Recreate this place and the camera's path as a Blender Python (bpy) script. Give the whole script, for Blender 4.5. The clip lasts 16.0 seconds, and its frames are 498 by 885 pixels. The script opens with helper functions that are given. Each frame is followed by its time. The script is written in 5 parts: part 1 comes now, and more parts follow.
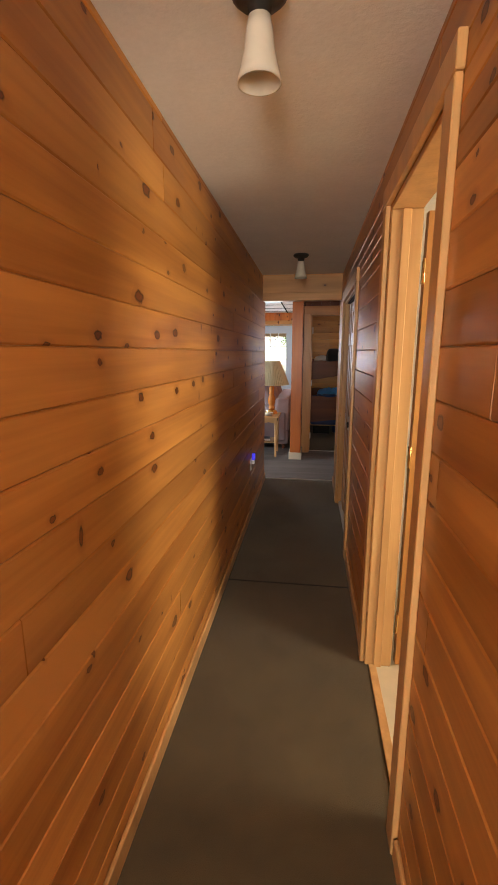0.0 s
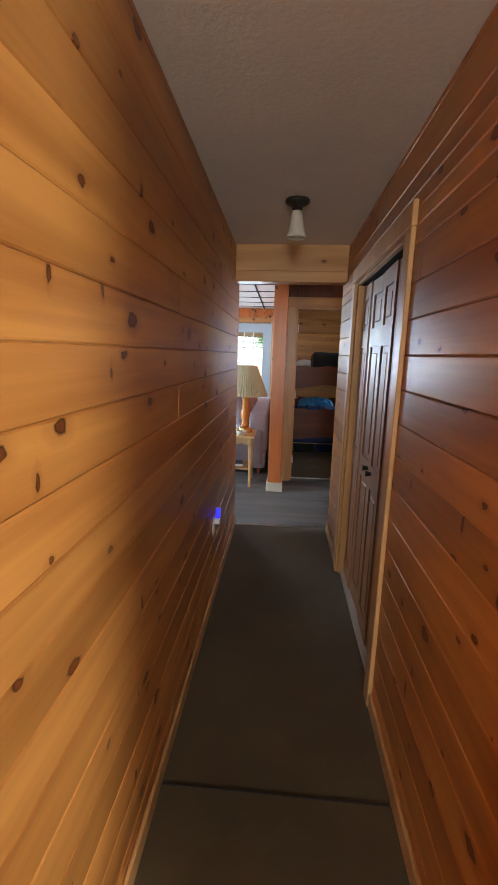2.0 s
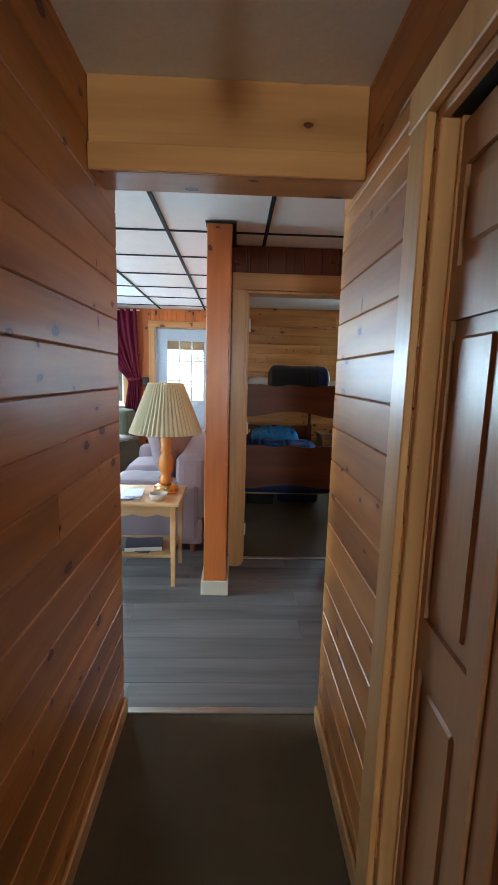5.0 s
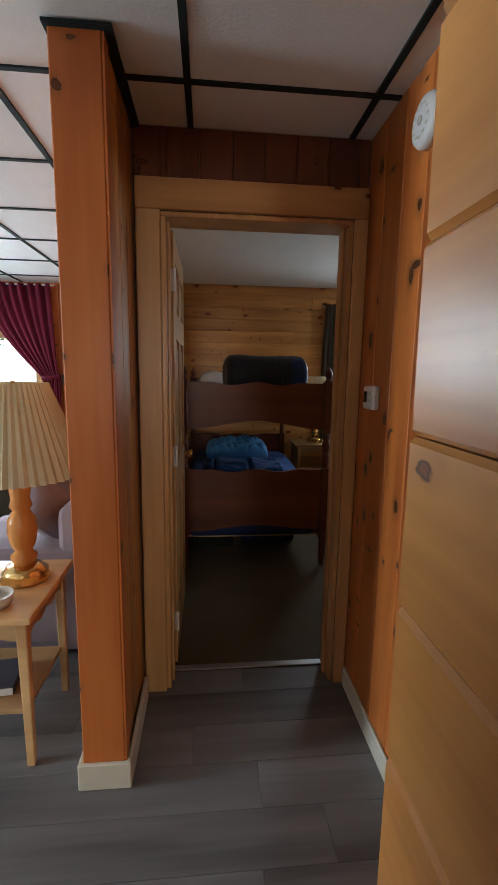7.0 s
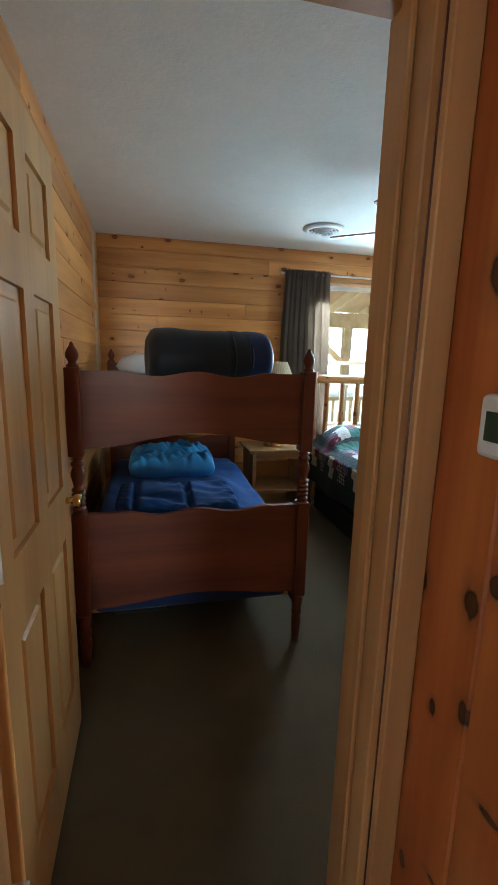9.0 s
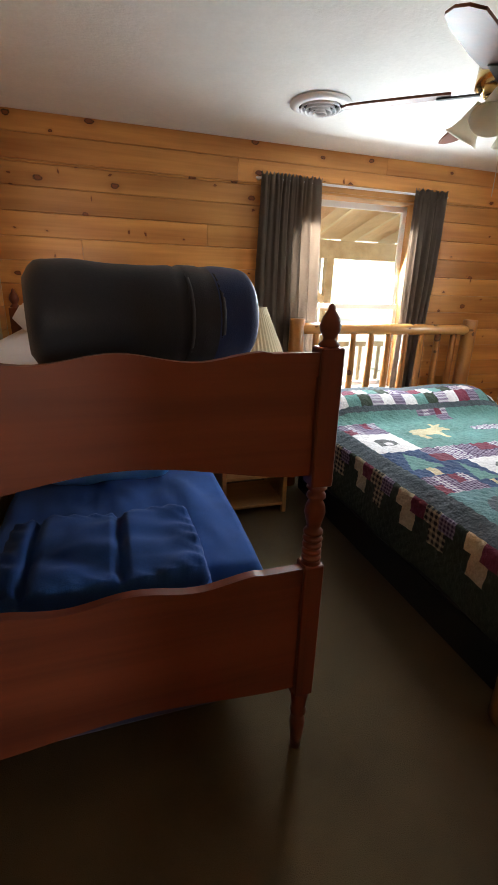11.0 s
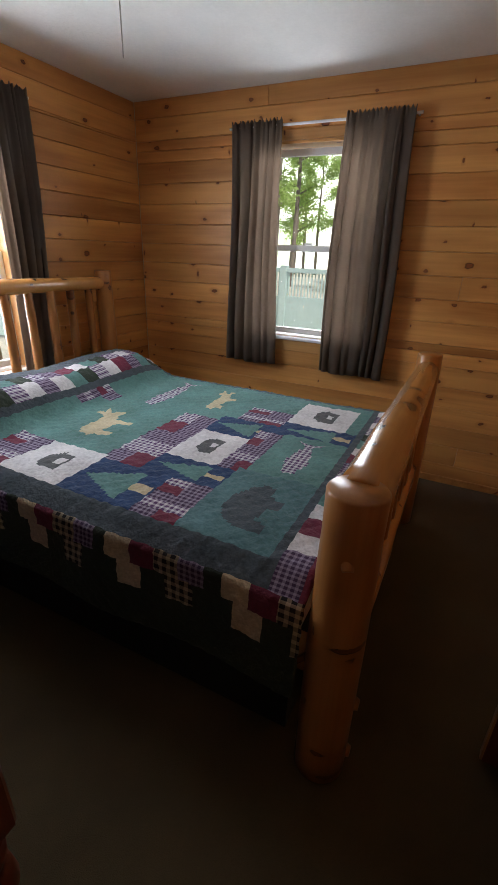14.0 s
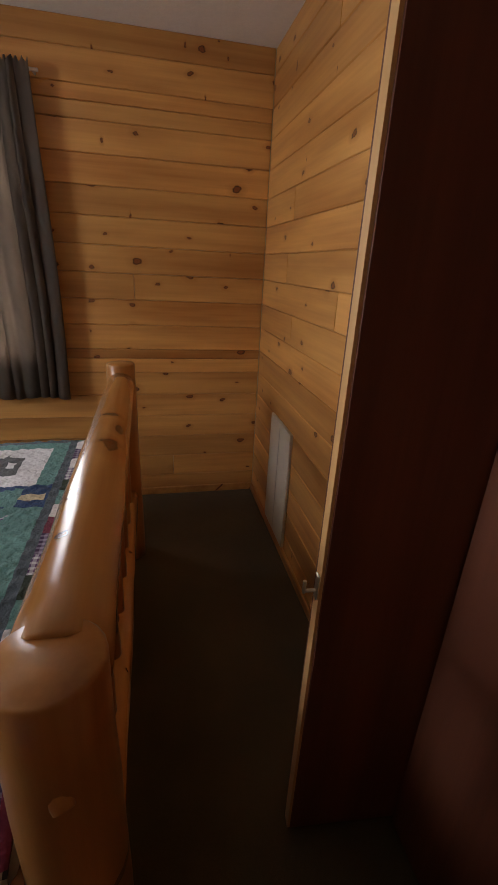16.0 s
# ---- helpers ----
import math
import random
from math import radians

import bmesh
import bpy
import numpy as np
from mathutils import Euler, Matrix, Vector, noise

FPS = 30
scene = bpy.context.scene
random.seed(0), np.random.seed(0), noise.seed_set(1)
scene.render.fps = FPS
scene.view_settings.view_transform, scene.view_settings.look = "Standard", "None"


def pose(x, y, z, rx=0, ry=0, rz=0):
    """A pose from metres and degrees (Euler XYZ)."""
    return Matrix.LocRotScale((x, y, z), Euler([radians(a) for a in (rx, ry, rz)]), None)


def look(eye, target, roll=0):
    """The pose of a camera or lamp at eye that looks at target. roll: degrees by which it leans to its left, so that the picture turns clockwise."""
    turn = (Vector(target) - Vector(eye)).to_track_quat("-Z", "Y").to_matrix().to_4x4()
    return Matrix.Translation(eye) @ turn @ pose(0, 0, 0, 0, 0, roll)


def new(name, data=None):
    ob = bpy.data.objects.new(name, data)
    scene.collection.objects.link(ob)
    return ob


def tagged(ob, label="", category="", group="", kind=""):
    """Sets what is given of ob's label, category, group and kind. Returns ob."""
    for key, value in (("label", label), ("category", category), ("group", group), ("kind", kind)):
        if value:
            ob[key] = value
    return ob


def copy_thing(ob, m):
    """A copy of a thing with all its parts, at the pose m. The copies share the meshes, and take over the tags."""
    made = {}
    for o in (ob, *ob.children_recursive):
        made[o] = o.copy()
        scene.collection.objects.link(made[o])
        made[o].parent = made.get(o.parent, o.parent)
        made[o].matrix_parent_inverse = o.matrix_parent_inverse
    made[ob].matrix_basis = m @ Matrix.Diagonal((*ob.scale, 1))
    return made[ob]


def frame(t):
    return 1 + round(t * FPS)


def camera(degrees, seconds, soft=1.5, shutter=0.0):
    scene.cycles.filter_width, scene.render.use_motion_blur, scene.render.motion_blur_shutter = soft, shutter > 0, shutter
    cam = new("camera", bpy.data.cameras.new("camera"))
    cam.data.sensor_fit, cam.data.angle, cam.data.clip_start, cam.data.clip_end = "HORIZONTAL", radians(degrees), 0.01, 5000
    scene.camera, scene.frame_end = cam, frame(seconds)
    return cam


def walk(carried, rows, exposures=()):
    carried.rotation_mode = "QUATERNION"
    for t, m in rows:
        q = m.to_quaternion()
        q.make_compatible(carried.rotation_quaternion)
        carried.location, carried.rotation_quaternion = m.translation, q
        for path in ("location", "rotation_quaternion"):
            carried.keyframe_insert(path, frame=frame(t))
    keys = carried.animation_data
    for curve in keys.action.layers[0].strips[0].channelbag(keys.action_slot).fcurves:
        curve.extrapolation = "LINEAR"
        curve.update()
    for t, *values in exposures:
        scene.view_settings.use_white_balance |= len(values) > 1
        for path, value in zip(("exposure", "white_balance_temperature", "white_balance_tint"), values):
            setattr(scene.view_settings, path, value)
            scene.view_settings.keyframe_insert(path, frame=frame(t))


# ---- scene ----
cam = camera(59.5, 16.0)
PATH = [
    (0, (0.122, -0.064, 1.493), (-0.149, 1.874, 1.089), 0.0),
    (0.5, (0.072, 0.304, 1.513), (-0.162, 2.25, 1.114), 0.7),
    (1, (0.05, 0.649, 1.503), (-0.168, 2.597, 1.109), 1.4),
    (1.5, (0.022, 0.98, 1.497), (-0.173, 2.931, 1.104), 1.5),
    (2, (-0.023, 1.325, 1.495), (-0.164, 3.281, 1.099), 1.6),
    (2.5, (0.004, 1.643, 1.468), (-0.096, 3.602, 1.08), 1.9),
    (3, (0.011, 1.965, 1.451), (-0.041, 3.928, 1.076), 2.3),
    (3.2, (0.003, 2.106, 1.453), (-0.026, 4.073, 1.09), 2.4),
    (5.5, (0.082, 3.649, 1.431), (0.2, 5.622, 1.131), 1.3),
    (6, (0.136, 4.003, 1.421), (0.309, 5.971, 1.11), 1.3),
    (6.5, (0.216, 4.361, 1.416), (0.378, 6.33, 1.101), 1.0),
    (7, (0.283, 4.675, 1.421), (0.47, 6.641, 1.108), 0.9),
    (7.5, (0.294, 4.976, 1.407), (0.566, 6.934, 1.105), 0.7),
    (8, (0.305, 5.269, 1.418), (0.661, 7.213, 1.109), 1.1),
    (8.5, (0.352, 5.546, 1.418), (0.765, 7.475, 1.091), 1.3),
    (10.8, (0.617, 6.646, 1.492), (1.149, 8.463, 0.847), 1.8),
    (11, (0.615, 6.735, 1.495), (1.192, 8.533, 0.838), 1.6),
    (11.5, (0.614, 6.948, 1.494), (1.316, 8.692, 0.81), 1.1),
    (12, (0.694, 7.076, 1.496), (1.539, 8.739, 0.774), 1.1),
    (12.5, (0.877, 7.167, 1.499), (1.907, 8.702, 0.736), 1.3),
    (13, (0.973, 7.212, 1.481), (2.24, 8.54, 0.688), 1.8),
    (13.5, (1.048, 7.288, 1.469), (2.53, 8.365, 0.666), 2.2),
    (14, (1.051, 7.427, 1.463), (2.703, 8.221, 0.662), 2.0),
    (14.5, (1.088, 7.497, 1.459), (2.849, 7.986, 0.648), 2.8),
    (15, (1.254, 7.487, 1.467), (3.064, 7.782, 0.668), 3.2),
    (15.5, (1.39, 7.456, 1.446), (3.233, 7.448, 0.668), 3.4),
    (16, (1.509, 7.434, 1.435), (3.315, 7.015, 0.685), 3.0),
]
walk(cam, [(t, look(eye, target, roll)) for t, eye, target, roll in PATH], exposures=(
    (0, 0.05, 6500, 10), (0.5, -0.2, 6400, 10), (1, -0.4, 5800, 8), (1.5, -0.3, 5600, 6), (2, 0.3, 5500, 3), (2.5, 0.75, 5400, 0), (3, 0.85, 5400, 0), (5.5, 0.2, 5200, -4), (6, -0.05, 5200, -3), (6.5, -0.1, 5500, 0),
    (7, -0.05, 5900, 4), (7.5, 0.3, 5600, -2), (8, 0.95, 5300, -5), (8.5, 1.05, 5000, -10), (11, 1.15, 6400, 8), (12, 0.9, 6500, 10), (13, 0.3, 6400, 13), (14.5, -0.1, 6300, 15), (15.5, 0.0, 6300, 15), (16, -0.05, 6800, 18)))

# ---- light ----
def sky_world():
    w = bpy.data.worlds.new("sky")
    scene.world = w
    w.use_nodes = True
    nt = w.node_tree
    sky = nt.nodes.new("ShaderNodeTexSky")
    sky.sky_type, sky.sun_disc = "NISHITA", False
    sky.sun_elevation, sky.sun_rotation = radians(52), radians(220)
    bg = nt.nodes["Background"]
    bg.inputs["Strength"].default_value = 0.15
    nt.links.new(sky.outputs[0], bg.inputs[0])


sky_world()
sun = new("sun", bpy.data.lights.new("sun", "SUN"))
sun.data.energy, sun.data.angle, sun.data.color = 5.0, radians(0.6), (1.0, 0.95, 0.86)
sun.matrix_world = look((0, 0, 20), (5.5, 6.5, 8), 0)


def area_light(name, eye, target, wide, high, watts, color=(0.86, 0.94, 1.0)):
    data = bpy.data.lights.new(name, "AREA")
    data.shape, data.size, data.size_y, data.energy, data.color = "RECTANGLE", wide, high, watts, color
    ob = new(name, data)
    ob.matrix_world = look(eye, target)
    return ob


area_light("daylight_bedroom_north", (2.45, 10.12, 1.40), (2.45, 8.0, 0.5), 0.9, 1.2, 56)
area_light("daylight_bedroom_east", (4.30, 8.53, 1.5), (2.0, 8.4, 0.9), 0.75, 1.15, 25)
area_light("daylight_living_north", (-2.5, 9.80, 1.6), (-2.3, 6.0, 0.6), 1.8, 1.2, 165)
area_light("daylight_living_door", (-0.70, 9.72, 1.5), (-0.7, 6.0, 0.6), 0.5, 0.8, 12)
# Added fill lamp, no west window known; brightens the alcove wall.
area_light("fill_living_west", (-4.95, 5.50, 1.5), (-0.5, 5.8, 1.2), 0.8, 1.2, 125)
area_light("daylight_bathroom", (2.22, 1.0, 1.50), (0.2, 1.6, 1.0), 0.7, 0.9, 44, (1.0, 0.86, 0.66))
# Added fill lamp at the unseen hallway end, brightens the near walls.
area_light("fill_hall_end", (0.0, -2.35, 1.5), (0.0, 1.0, 1.2), 0.7, 1.1, 82, (1.0, 0.90, 0.76))


# ---- materials ----
def mat(name, rough=0.5, metal=0.0, spec=0.5):
    m = bpy.data.materials.new(name)
    m.use_nodes = True
    b = m.node_tree.nodes["Principled BSDF"]
    b.inputs["Roughness"].default_value, b.inputs["Metallic"].default_value = rough, metal
    b.inputs["Specular IOR Level"].default_value = spec
    return m, m.node_tree, b


def node(nt, kind, **values):
    n = nt.nodes.new(kind)
    for key, v in values.items():
        n.inputs[key.replace("_", " ")].default_value = v
    return n


def math_node(nt, op, a, b=None):
    n = nt.nodes.new("ShaderNodeMath")
    n.operation = op
    for i, v in enumerate((a, b)):
        if v is None:
            continue
        if isinstance(v, (int, float)):
            n.inputs[i].default_value = v
        else:
            nt.links.new(v, n.inputs[i])
    return n.outputs[0]


def ramp(nt, fac, stops):
    r = nt.nodes.new("ShaderNodeValToRGB")
    e = r.color_ramp.elements
    while len(e) < len(stops):
        e.new(0.5)
    for el, (p, c) in zip(e, stops):
        el.position, el.color = p, (*c, 1)
    nt.links.new(fac, r.inputs[0])
    return r.outputs[0]


def mix(nt, fac, a, b, blend="MIX"):
    n = nt.nodes.new("ShaderNodeMix")
    n.data_type, n.blend_type = "RGBA", blend
    for sock, v in ((n.inputs[0], fac), (n.inputs[6], a), (n.inputs[7], b)):
        if isinstance(v, (int, float)):
            sock.default_value = v
        elif isinstance(v, tuple):
            sock.default_value = (*v, 1)
        else:
            nt.links.new(v, sock)
    return n.outputs[2]


def coords(nt, scale, spread=True):
    tc = nt.nodes.new("ShaderNodeTexCoord")
    mp = nt.nodes.new("ShaderNodeMapping")
    mp.inputs["Scale"].default_value = scale
    if spread:
        info = nt.nodes.new("ShaderNodeObjectInfo")
        add = nt.nodes.new("ShaderNodeVectorMath")
        add.operation = "ADD"
        mul = math_node(nt, "MULTIPLY", info.outputs["Random"], 37.0)
        comb = nt.nodes.new("ShaderNodeCombineXYZ")
        for i in range(3):
            nt.links.new(mul, comb.inputs[i])
        nt.links.new(tc.outputs["Object"], add.inputs[0])
        nt.links.new(comb.outputs[0], add.inputs[1])
        nt.links.new(add.outputs[0], mp.inputs[0])
    else:
        nt.links.new(tc.outputs["Object"], mp.inputs[0])
    return mp.outputs[0]


def noise_of(nt, vec, scale, detail=4.0, rough=0.55):
    n = node(nt, "ShaderNodeTexNoise", Scale=scale, Detail=detail, Roughness=rough)
    nt.links.new(vec, n.inputs["Vector"])
    return n.outputs[0]


def bump(nt, b, height, strength, dist=0.002):
    n = node(nt, "ShaderNodeBump", Strength=strength, Distance=dist)
    nt.links.new(height, n.inputs["Height"])
    nt.links.new(n.outputs[0], b.inputs["Normal"])


def knotted(nt, col, along, scales, knot, dense, ksize, least, more):
    """Knots strewn over the boards: a brown heart, a dark ring and a soft reddish halo, some of them left out."""
    s = [scales[0]] * 3
    s[along] = scales[1]
    sep3 = nt.nodes.new("ShaderNodeSeparateXYZ")
    nt.links.new(coords(nt, tuple(s)), sep3.inputs[0])
    flat = nt.nodes.new("ShaderNodeCombineXYZ")
    side = [i for i in range(3) if i != along]
    nt.links.new(sep3.outputs[along], flat.inputs[0])
    nt.links.new(math_node(nt, "ADD", sep3.outputs[side[0]], sep3.outputs[side[1]]), flat.inputs[1])
    wob = node(nt, "ShaderNodeTexNoise", Scale=6.0, Detail=3.0)
    nt.links.new(flat.outputs[0], wob.inputs["Vector"])
    off = nt.nodes.new("ShaderNodeVectorMath")
    off.operation = "MULTIPLY_ADD"
    nt.links.new(wob.outputs["Color"], off.inputs[0])
    off.inputs[1].default_value = (0.16, 0.16, 0.16)
    nt.links.new(flat.outputs[0], off.inputs[2])
    vor = node(nt, "ShaderNodeTexVoronoi", Scale=1.0, Randomness=1.0)
    vor.voronoi_dimensions = "2D"
    nt.links.new(off.outputs[0], vor.inputs["Vector"])
    sep = nt.nodes.new("ShaderNodeSeparateColor")
    nt.links.new(vor.outputs["Color"], sep.inputs[0])
    some = math_node(nt, "GREATER_THAN", sep.outputs[0], dense)
    r2 = math_node(nt, "MULTIPLY", sep.outputs[1], sep.outputs[1])
    size = math_node(nt, "ADD", math_node(nt, "MULTIPLY", r2, more * ksize), least * ksize)
    near = math_node(nt, "DIVIDE", vor.outputs["Distance"], size)
    wide = ramp(nt, math_node(nt, "MULTIPLY", near, 0.42), [(0.0, (1, 1, 1)), (0.42, (0.62, 0.62, 0.62)), (1.0, (0, 0, 0))])
    col = mix(nt, math_node(nt, "MULTIPLY", wide, math_node(nt, "MULTIPLY", some, 0.62)), col, (knot[0] * 4.0, knot[1] * 4.6, knot[2] * 3.5))
    core = ramp(nt, near, [(0.0, (1, 1, 1)), (0.74, (1, 1, 1)), (1.0, (0, 0, 0))])
    ring = ramp(nt, near, [(0.0, (0.5, 0.5, 0.5)), (0.25, (0.1, 0.1, 0.1)), (0.58, (0.35, 0.35, 0.35)), (0.74, (1, 1, 1))])
    kcol = mix(nt, ring, (knot[0] * 2.6, knot[1] * 2.3, knot[2] * 1.8), (knot[0] * 0.3, knot[1] * 0.28, knot[2] * 0.3))
    return mix(nt, math_node(nt, "MULTIPLY", core, math_node(nt, "MULTIPLY", some, 0.94)), col, kcol)


def wood(name, dark, light, knots=True, along=0, rough=0.32, knot=(0.060, 0.019, 0.007), tone=0.5, coat=0.06, dense=0.45, ksize=1.0):
    """Boards with grain along one local axis, and knots with a halo."""
    m, nt, b = mat(name, rough, 0.0, 0.35)
    s = [7.0, 7.0, 7.0]
    s[along] = 0.75
    v = coords(nt, tuple(s))
    big = noise_of(nt, v, 1.0, 3)
    s2 = [70.0, 70.0, 70.0]
    s2[along] = 1.6
    fine = noise_of(nt, coords(nt, tuple(s2)), 1.0, 3)
    grain = math_node(nt, "ADD", math_node(nt, "MULTIPLY", big, 0.84), math_node(nt, "MULTIPLY", fine, 0.16))
    col = ramp(nt, grain, [(0.32, dark), (0.62, light)])
    info = nt.nodes.new("ShaderNodeObjectInfo")
    hsv = node(nt, "ShaderNodeHueSaturation", Saturation=1.0, Fac=1.0)
    nt.links.new(math_node(nt, "ADD", math_node(nt, "MULTIPLY", info.outputs["Random"], tone), 1.0 - tone / 2), hsv.inputs["Value"])
    nt.links.new(col, hsv.inputs["Color"])
    col = hsv.outputs[0]
    if knots:
        col = knotted(nt, col, along, (7.4, 4.6), knot, dense, ksize, 0.060, 0.15)
        col = knotted(nt, col, along, (4.0, 9.5), knot, min(0.93, dense + 0.38), ksize, 0.045, 0.09)
    nt.links.new(col, b.inputs["Base Color"])
    b.inputs["Coat Weight"].default_value, b.inputs["Coat Roughness"].default_value = coat, 0.22
    nt.links.new(math_node(nt, "ADD", math_node(nt, "MULTIPLY", big, 0.25), rough - 0.1), b.inputs["Roughness"])
    bump(nt, b, fine, 0.18, 0.0012)
    return m


def plain(name, color, rough=0.5, metal=0.0, vary=0.12, scale=14.0, relief=0.1, dist=0.002, spec=0.5):
    m, nt, b = mat(name, rough, metal, spec)
    v = coords(nt, (1, 1, 1))
    n = noise_of(nt, v, scale, 5)
    big = noise_of(nt, v, scale / 9, 3)
    both = math_node(nt, "ADD", math_node(nt, "MULTIPLY", n, 0.5), math_node(nt, "MULTIPLY", big, 0.5))
    lo, hi = tuple(c * (1 - vary) for c in color), tuple(min(1, c * (1 + vary)) for c in color)
    nt.links.new(ramp(nt, both, [(0.3, lo), (0.7, hi)]), b.inputs["Base Color"])
    if relief:
        bump(nt, b, n, relief, dist)
    return m


def carpet(name, a, c):
    m, nt, b = mat(name, 0.95, 0, 0.1)
    v = coords(nt, (1, 1, 1), False)
    fibre = noise_of(nt, v, 420, 2)
    patch = noise_of(nt, v, 2.2, 5, 0.6)
    both = math_node(nt, "ADD", math_node(nt, "MULTIPLY", fibre, 0.45), math_node(nt, "MULTIPLY", patch, 0.55))
    nt.links.new(ramp(nt, both, [(0.34, a), (0.66, c)]), b.inputs["Base Color"])
    b.inputs["Sheen Weight"].default_value = 0.2
    bump(nt, b, fibre, 0.6, 0.004)
    return m


def cloth(name, color, weave=300.0, vary=0.15, through_light=0.0, rough=0.9, puff=0.002):
    m, nt, b = mat(name, rough, 0, 0.2)
    v = coords(nt, (1, 1, 1))
    w = noise_of(nt, v, weave, 2)
    big = noise_of(nt, v, 6, 4)
    both = math_node(nt, "ADD", math_node(nt, "MULTIPLY", w, 0.4), math_node(nt, "MULTIPLY", big, 0.6))
    lo, hi = tuple(c * (1 - vary) for c in color), tuple(min(1, c * (1 + vary)) for c in color)
    col = ramp(nt, both, [(0.3, lo), (0.7, hi)])
    nt.links.new(col, b.inputs["Base Color"])
    b.inputs["Sheen Weight"].default_value = 0.06
    bump(nt, b, w, 0.35 if puff < 0.004 else 0.8, puff)
    if through_light:
        tr = nt.nodes.new("ShaderNodeBsdfTranslucent")
        nt.links.new(col, tr.inputs["Color"])
        mx = nt.nodes.new("ShaderNodeMixShader")
        mx.inputs[0].default_value = through_light
        nt.links.new(b.outputs[0], mx.inputs[1])
        nt.links.new(tr.outputs[0], mx.inputs[2])
        nt.links.new(mx.outputs[0], nt.nodes["Material Output"].inputs["Surface"])
    return m


def plaid(name, base, line, pitch=0.024):
    m, nt, b = mat(name, 0.92, 0, 0.2)
    tc = nt.nodes.new("ShaderNodeTexCoord")
    sep = nt.nodes.new("ShaderNodeSeparateXYZ")
    nt.links.new(tc.outputs["Object"], sep.inputs[0])
    sums = []
    for i in (0, 1):
        along = math_node(nt, "ADD", sep.outputs[i], sep.outputs[2]) if i == 0 else sep.outputs[i]
        f = math_node(nt, "FRACT", math_node(nt, "MULTIPLY", along, 1 / pitch))
        sums.append(math_node(nt, "GREATER_THAN", f, 0.55))
    fac = math_node(nt, "MULTIPLY", math_node(nt, "ADD", sums[0], sums[1]), 0.5)
    nt.links.new(mix(nt, fac, line, base), b.inputs["Base Color"])
    return m


def glass():
    m = bpy.data.materials.new("window_glass")
    m.use_nodes = True
    nt = m.node_tree
    nt.nodes.remove(nt.nodes["Principled BSDF"])
    a, g = nt.nodes.new("ShaderNodeBsdfTransparent"), nt.nodes.new("ShaderNodeBsdfGlossy")
    g.inputs["Roughness"].default_value = 0.02
    mx, fr = nt.nodes.new("ShaderNodeMixShader"), nt.nodes.new("ShaderNodeFresnel")
    fr.inputs[0].default_value = 1.3
    nt.links.new(fr.outputs[0], mx.inputs[0])
    nt.links.new(a.outputs[0], mx.inputs[1])
    nt.links.new(g.outputs[0], mx.inputs[2])
    nt.links.new(mx.outputs[0], nt.nodes["Material Output"].inputs["Surface"])
    return m


PINE_HALL = wood("varnished_pine_orange", (0.31, 0.110, 0.022), (0.60, 0.275, 0.066), rough=0.38, coat=0.10, knot=(0.070, 0.020, 0.006), dense=0.58, ksize=0.8, tone=0.36)
PINE_BED = wood("varnished_pine_golden", (0.42, 0.165, 0.042), (0.72, 0.360, 0.108), rough=0.4, tone=0.3, knot=(0.095, 0.028, 0.008), dense=0.60, ksize=0.68)
PINE_RED = wood("varnished_pine_red", (0.36, 0.085, 0.018), (0.62, 0.20, 0.042), tone=0.3, rough=0.36, dense=0.40, ksize=0.95, knot=(0.030, 0.012, 0.007))
# Much darker than the other boards; used on the door wall only.
PINE_DARK = wood("dark_brown_boards", (0.085, 0.025, 0.014), (0.17, 0.055, 0.028), tone=0.3)
TRIM = wood("pine_trim", (0.43, 0.225, 0.080), (0.66, 0.385, 0.155), knots=False, along=2, tone=0.15)
TRIM_X = wood("pine_trim_level", (0.40, 0.19, 0.06), (0.64, 0.34, 0.12), knots=True, along=0, tone=0.15, dense=0.50, ksize=0.8)
POST_RED = wood("red_stained_post", (0.40, 0.100, 0.021), (0.60, 0.185, 0.040), along=2, dense=0.55, ksize=0.7, tone=0.1)
DOOR_PINE = wood("pine_door", (0.44, 0.235, 0.078), (0.64, 0.38, 0.14), knots=False, along=2, tone=0.1)
DOOR_ORANGE = wood("orange_pine_door", (0.36, 0.15, 0.036), (0.55, 0.27, 0.075), knots=False, along=2, tone=0.1)
DOOR_BROWN = wood("brown_bifold_wood", (0.29, 0.142, 0.064), (0.43, 0.235, 0.112), knots=False, along=2, tone=0.15, rough=0.36)
WALNUT = wood("dark_closet_wood", (0.105, 0.032, 0.017), (0.20, 0.064, 0.032), knots=False, along=2, rough=0.5, tone=0.1)
BUNK = wood("dark_maple_stain", (0.085, 0.020, 0.010), (0.175, 0.045, 0.019), knots=False, along=0, rough=0.46, tone=0.1)
BUNK_Z = wood("dark_maple_stain_upright", (0.085, 0.020, 0.010), (0.175, 0.045, 0.019), knots=False, along=2, rough=0.3, tone=0.1)
LOG = wood("varnished_log", (0.33, 0.125, 0.03), (0.55, 0.26, 0.075), along=0, rough=0.22, coat=0.6, tone=0.15, dense=0.35)
# Darker copy of LOG for uprights: the posts' shadow is in the colour.
LOG_Z_SHADED = wood("varnished_log_upright_shaded", (0.25, 0.085, 0.020), (0.44, 0.19, 0.05), along=2, rough=0.28, coat=0.4, tone=0.2, dense=0.35)
OAK = wood("light_oak", (0.45, 0.25, 0.10), (0.62, 0.40, 0.19), knots=False, rough=0.4)
NIGHT = wood("nightstand_oak", (0.30, 0.16, 0.06), (0.46, 0.27, 0.11), knots=False, rough=0.4)
